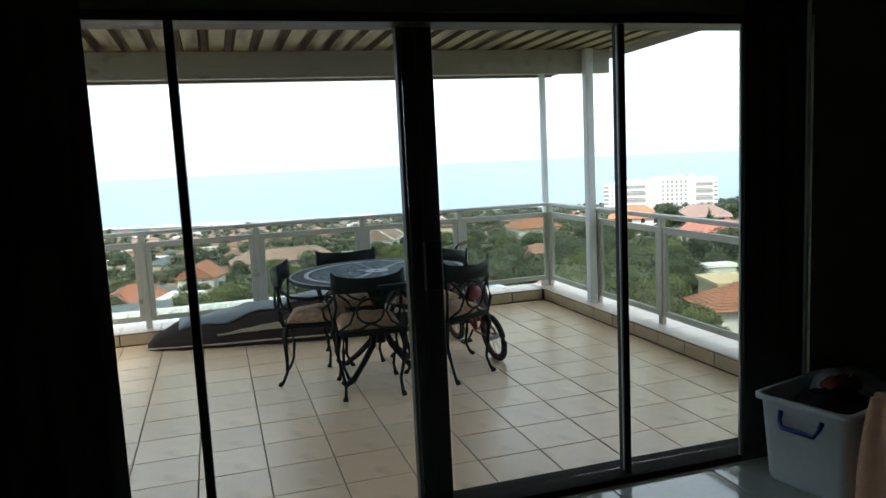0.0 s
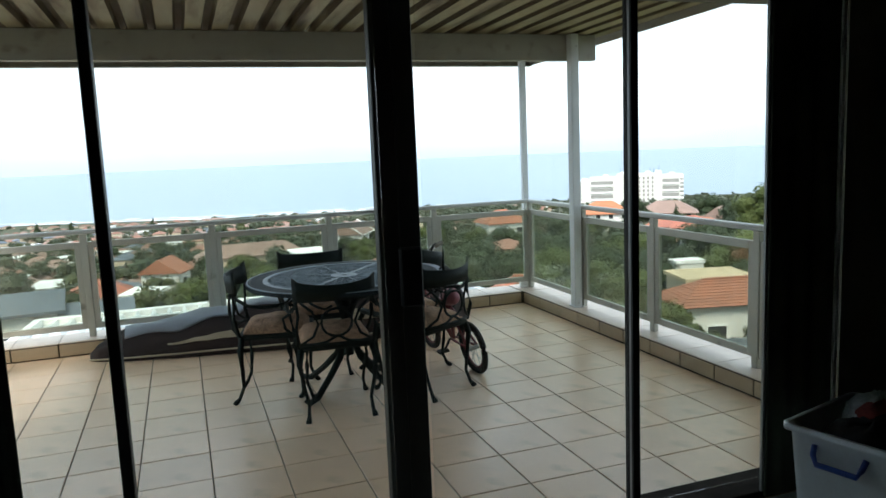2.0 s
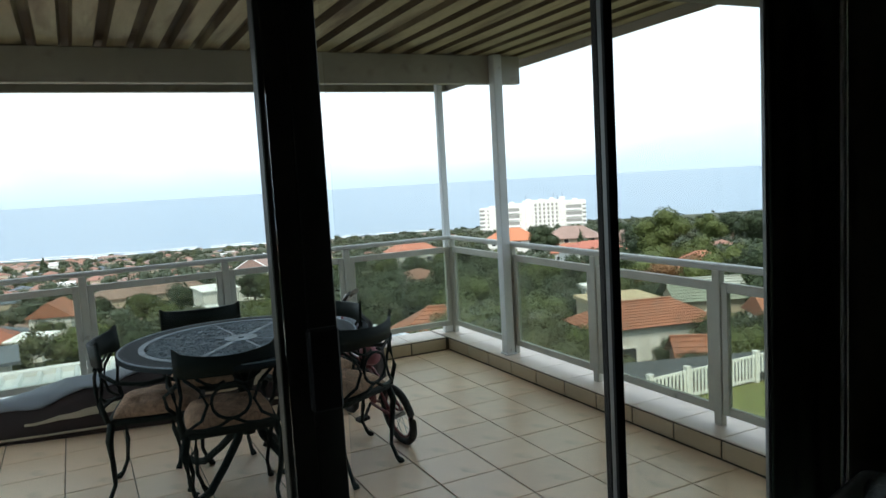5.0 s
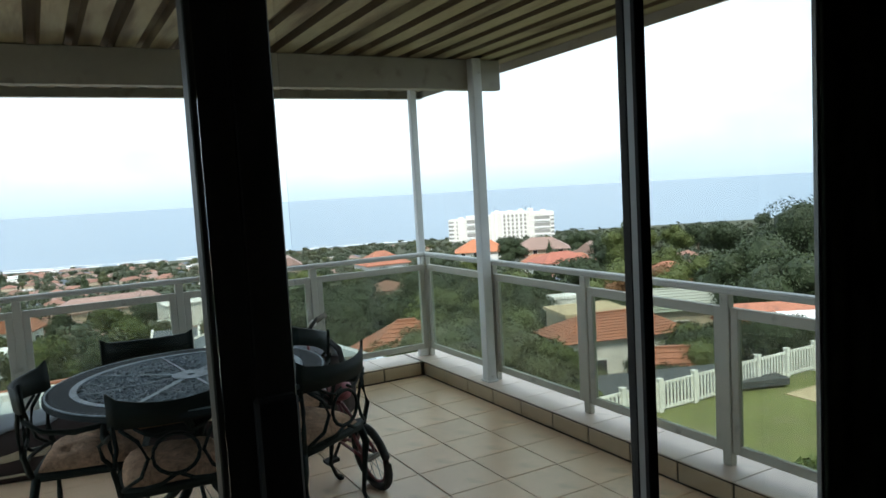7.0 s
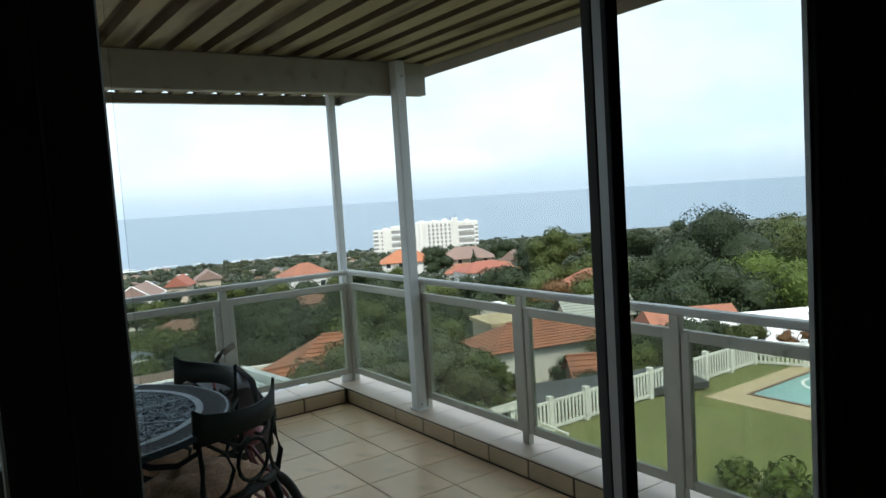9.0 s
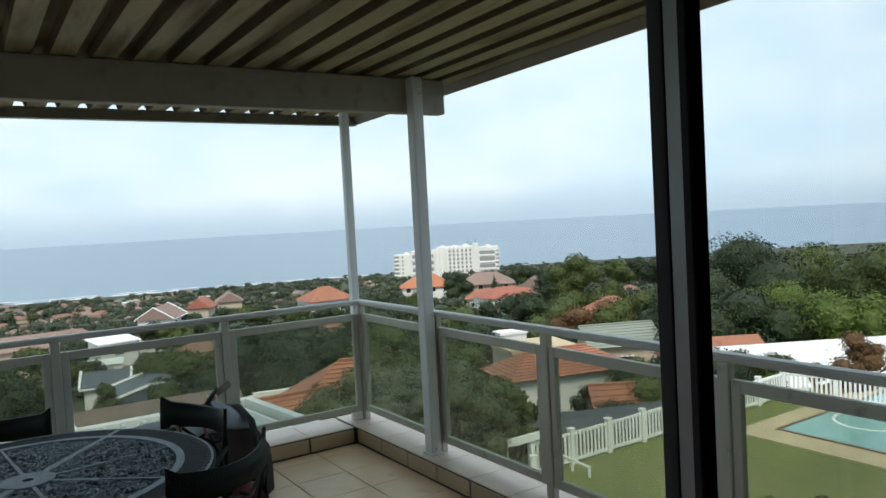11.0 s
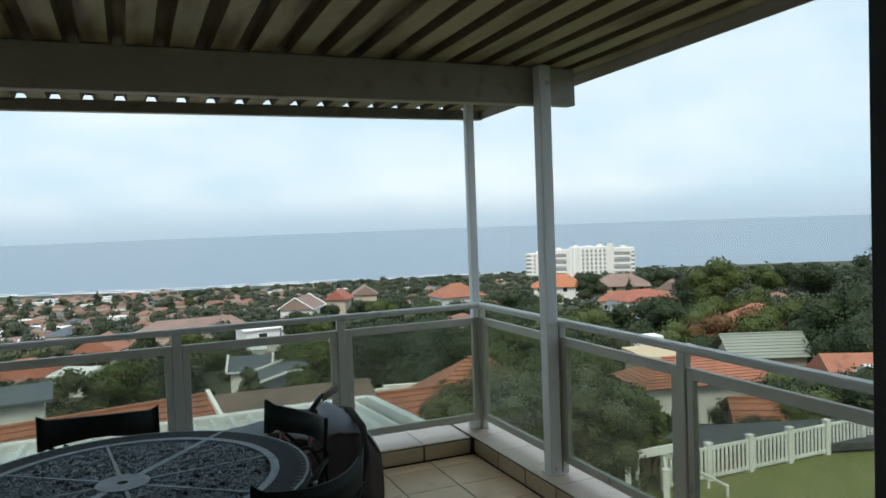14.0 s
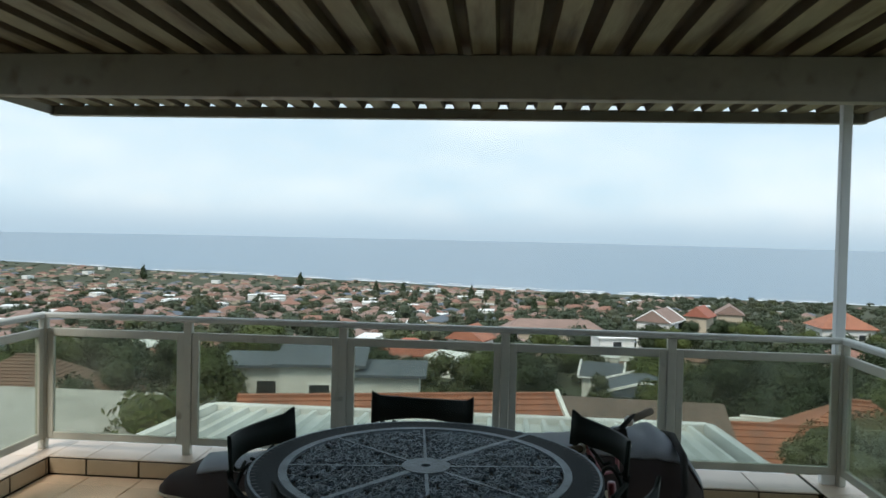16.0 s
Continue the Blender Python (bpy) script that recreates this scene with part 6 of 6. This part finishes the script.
# the farthest houses, joined
shape = ((11, 8, 3.0, 2.0), (9, 7, 3.0, 1.8), (12, 8, 3.2, 1.8), (8, 7, 5.2, 1.6), (10, 8, 3.2, 0.2), (11, 7, 3.0, 1.6), (10, 8, 3.0, 1.7), (12, 9, 5.4, 0.2))
HM = (M_WALLW, M_WALLC, M_REDF, M_ROSER, M_BROWNR, M_SLATE, M_CONC, M_WHITER)
roof_of, wall_of = (2, 3, 3, 2, 6, 4, 5, 7), (1, 1, 1, 1, 1, 1, 1, 0)
V, F, MI = [], [], []
for k, x, y, z, rz, sc, wide in rest:
    w, dd, hh, ri = (q * sc for q in shape[k])
    w *= wide
    a = w / 2 - dd / 2 * 0.9
    hh -= 1.0 * sc
    pts = [(-w / 2, -dd / 2, -3), (w / 2, -dd / 2, -3), (w / 2, dd / 2, -3), (-w / 2, dd / 2, -3), (-w / 2, -dd / 2, hh), (w / 2, -dd / 2, hh), (w / 2, dd / 2, hh), (-w / 2, dd / 2, hh)]
    e = 0.4 * sc
    pts += [(-w / 2 - e, -dd / 2 - e, hh), (w / 2 + e, -dd / 2 - e, hh), (w / 2 + e, dd / 2 + e, hh), (-w / 2 - e, dd / 2 + e, hh), (-max(a, 0.2), 0, hh + ri), (max(a, 0.2), 0, hh + ri)]
    c, s_ = math.cos(radians(rz)), math.sin(radians(rz))
    b = len(V)
    V += [(x + px * c - py * s_, y + px * s_ + py * c, z + pz) for px, py, pz in pts]
    for f, mi in (((0, 1, 5, 4), 0), ((1, 2, 6, 5), 0), ((2, 3, 7, 6), 0), ((3, 0, 4, 7), 0), ((8, 9, 13, 12), 1), ((10, 11, 12, 13), 1), ((9, 10, 13), 1), ((11, 8, 12), 1), ((11, 10, 9, 8), 1)):
        F.append([b + q for q in f])
        MI.append(roof_of[k] if mi else wall_of[k])
me = bpy.data.meshes.new("far_houses")
me.from_pydata(V, [], F)
for one in HM:
    me.materials.append(one)
me.polygons.foreach_set("material_index", MI)
tagged(new("far_houses", me), "farthest small houses of the seaside town", "houses", kind="stuff")

# far trees, joined
variants = []
for k in range(5):
    r = random.Random(100 + k)
    blobs = [(r.uniform(-1.6, 1.6), r.uniform(-1.6, 1.6), r.uniform(2.2, 4.2), r.uniform(1.2, 2.0)) for _ in range(4)]
    variants.append(crown_arrays(100 + k, blobs, 190, 0.30, 0.8, 3, 6))
sparse = [crown_arrays(140 + k, [(0, 0, 2.6, 1.7), (1.6, 0.4, 2.2, 1.4), (-1.3, -0.8, 2.4, 1.5)], 45, 0.5, 0.8, 3, 6) for k in range(2)]
nr = np.random.RandomState(5)
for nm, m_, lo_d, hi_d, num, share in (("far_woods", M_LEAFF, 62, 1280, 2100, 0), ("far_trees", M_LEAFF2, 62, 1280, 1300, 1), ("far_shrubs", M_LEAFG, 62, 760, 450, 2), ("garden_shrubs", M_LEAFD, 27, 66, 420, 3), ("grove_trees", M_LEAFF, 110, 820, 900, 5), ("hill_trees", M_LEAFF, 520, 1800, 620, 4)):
    V, F, base = [], [], 0
    made = 0
    while made < num:
        az = nr.uniform(-42, 66) if share < 4 else nr.uniform(-42, -4) if share == 4 else nr.uniform(2, 56)
        d = math.exp(nr.uniform(math.log(lo_d), math.log(hi_d)))
        if d > coast(az) - 25 or (d < 90 and az > 26 and nr.rand() < 0.4):
            continue
        x, y, z = spot(az, d)
        if taken(x, y, 0.0 if d < 400 else -1.5):
            continue
        if share < 3 and in_sight(az, d) and nr.rand() < 0.85:
            continue
        if share == 3 and (az > 37 and y < 26 or -29 < az < 13 and d < 33 or d < 24):
            continue
        if 40 < az < 66 and d < 75 and share < 3:
            continue
        s = nr.uniform(0.35, 1.0) ** 1.3 * (1.0 + min(d, 600) / 1500)
        if d < 120:
            s *= 0.85 if d > 66 else 0.42
        vs, fs = variants[nr.randint(5)] if share != 4 else sparse[nr.randint(2)]
        a = nr.uniform(0, math.tau)
        c, q = math.cos(a), math.sin(a)
        R = np.array([[c, q, 0], [-q, c, 0], [0, 0, 1]])
        V.append((vs - (0, 0, 1.2)) @ R * (s, s, s * nr.uniform(0.75, 1.2) * (0.6 if d > 600 else 1)) + (x, y, z))
        F.append(fs + base)
        base += len(vs)
        made += 1
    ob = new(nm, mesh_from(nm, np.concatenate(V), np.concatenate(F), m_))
    tagged(ob, "far tree crowns filling the gardens between distant roofs", "trees", kind="stuff")


# ---- loose pieces of floors and kerbs ----
def tile_mesh(sx, sy, sz, material, bevel=0.003):
    bm = bmesh.new()
    add_box(bm, -sx / 2, -sy / 2, 0, sx / 2, sy / 2, sz, bevel=bevel)
    return mesh_of("tile", bm, material)


def lay(me, parent, x, y, z, rot=(0, 0, 0)):
    ob = new("tile", me)
    ob.parent = parent
    ob.matrix_basis = pose(x, y, z, *rot)


rng = random.Random(7)
cache = {}
def cell(sx, sy, sz, material):
    key = (round(sx, 3), round(sy, 3), round(sz, 3), material.name)
    if key not in cache:
        cache[key] = tile_mesh(sx, sy, sz, material)
    return cache[key]


def grid_steps(lo, hi, start, step):
    """Edges of cells between lo and hi, on the joints start + k * step."""
    k = math.ceil((lo - start) / step + 1e-6)
    edges = [lo]
    while start + k * step < hi - 1e-4:
        edges.append(start + k * step)
        k += 1
    edges.append(hi)
    return [(a, b) for a, b in zip(edges, edges[1:]) if b - a > 0.02]


J, KJ = 0.005, 0.011
for x0, x1 in grid_steps(LX, CX, TX0, T):
    for y0, y1 in grid_steps(DOOR_Y1, CY, TY0, T):
        lay(cell(x1 - x0 - J, y1 - y0 - J, 0.008, M_TILE), floor_terrace, (x0 + x1) / 2, (y0 + y1) / 2, -0.008 + rng.uniform(-0.0006, 0.0006), (rng.uniform(-0.08, 0.08), rng.uniform(-0.08, 0.08), 0))
for y0, y1 in grid_steps(DOOR_Y1, CY, TY0 + 0.12, T):
    for par, xa, sgn in ((curb_right, CX, 1), (curb_left, LX, -1)):
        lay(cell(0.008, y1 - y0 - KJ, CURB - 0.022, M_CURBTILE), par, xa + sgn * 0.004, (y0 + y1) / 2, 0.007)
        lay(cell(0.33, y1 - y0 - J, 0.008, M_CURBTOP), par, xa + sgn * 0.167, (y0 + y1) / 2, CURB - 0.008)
for x0, x1 in grid_steps(LX, CX, TX0 + 0.3, T):
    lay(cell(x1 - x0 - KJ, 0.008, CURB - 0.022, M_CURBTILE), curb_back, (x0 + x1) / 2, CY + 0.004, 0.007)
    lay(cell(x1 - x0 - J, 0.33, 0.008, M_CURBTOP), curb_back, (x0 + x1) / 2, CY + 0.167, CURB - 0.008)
for xa, par in ((CX + 0.167, curb_right), (LX - 0.167, curb_left)):
    lay(cell(0.33, 0.33, 0.008, M_CURBTOP), par, xa, CY + 0.167, CURB - 0.008)
for x0, x1 in grid_steps(-1.2, 4.7, 0.1, 0.5):
    for y0, y1 in grid_steps(0.2, DOOR_Y0, 3.11, 0.5):
        lay(cell(x1 - x0 - 0.003, y1 - y0 - 0.003, 0.006, M_PORC), floor_in, (x0 + x1) / 2, (y0 + y1) / 2, 0.034)
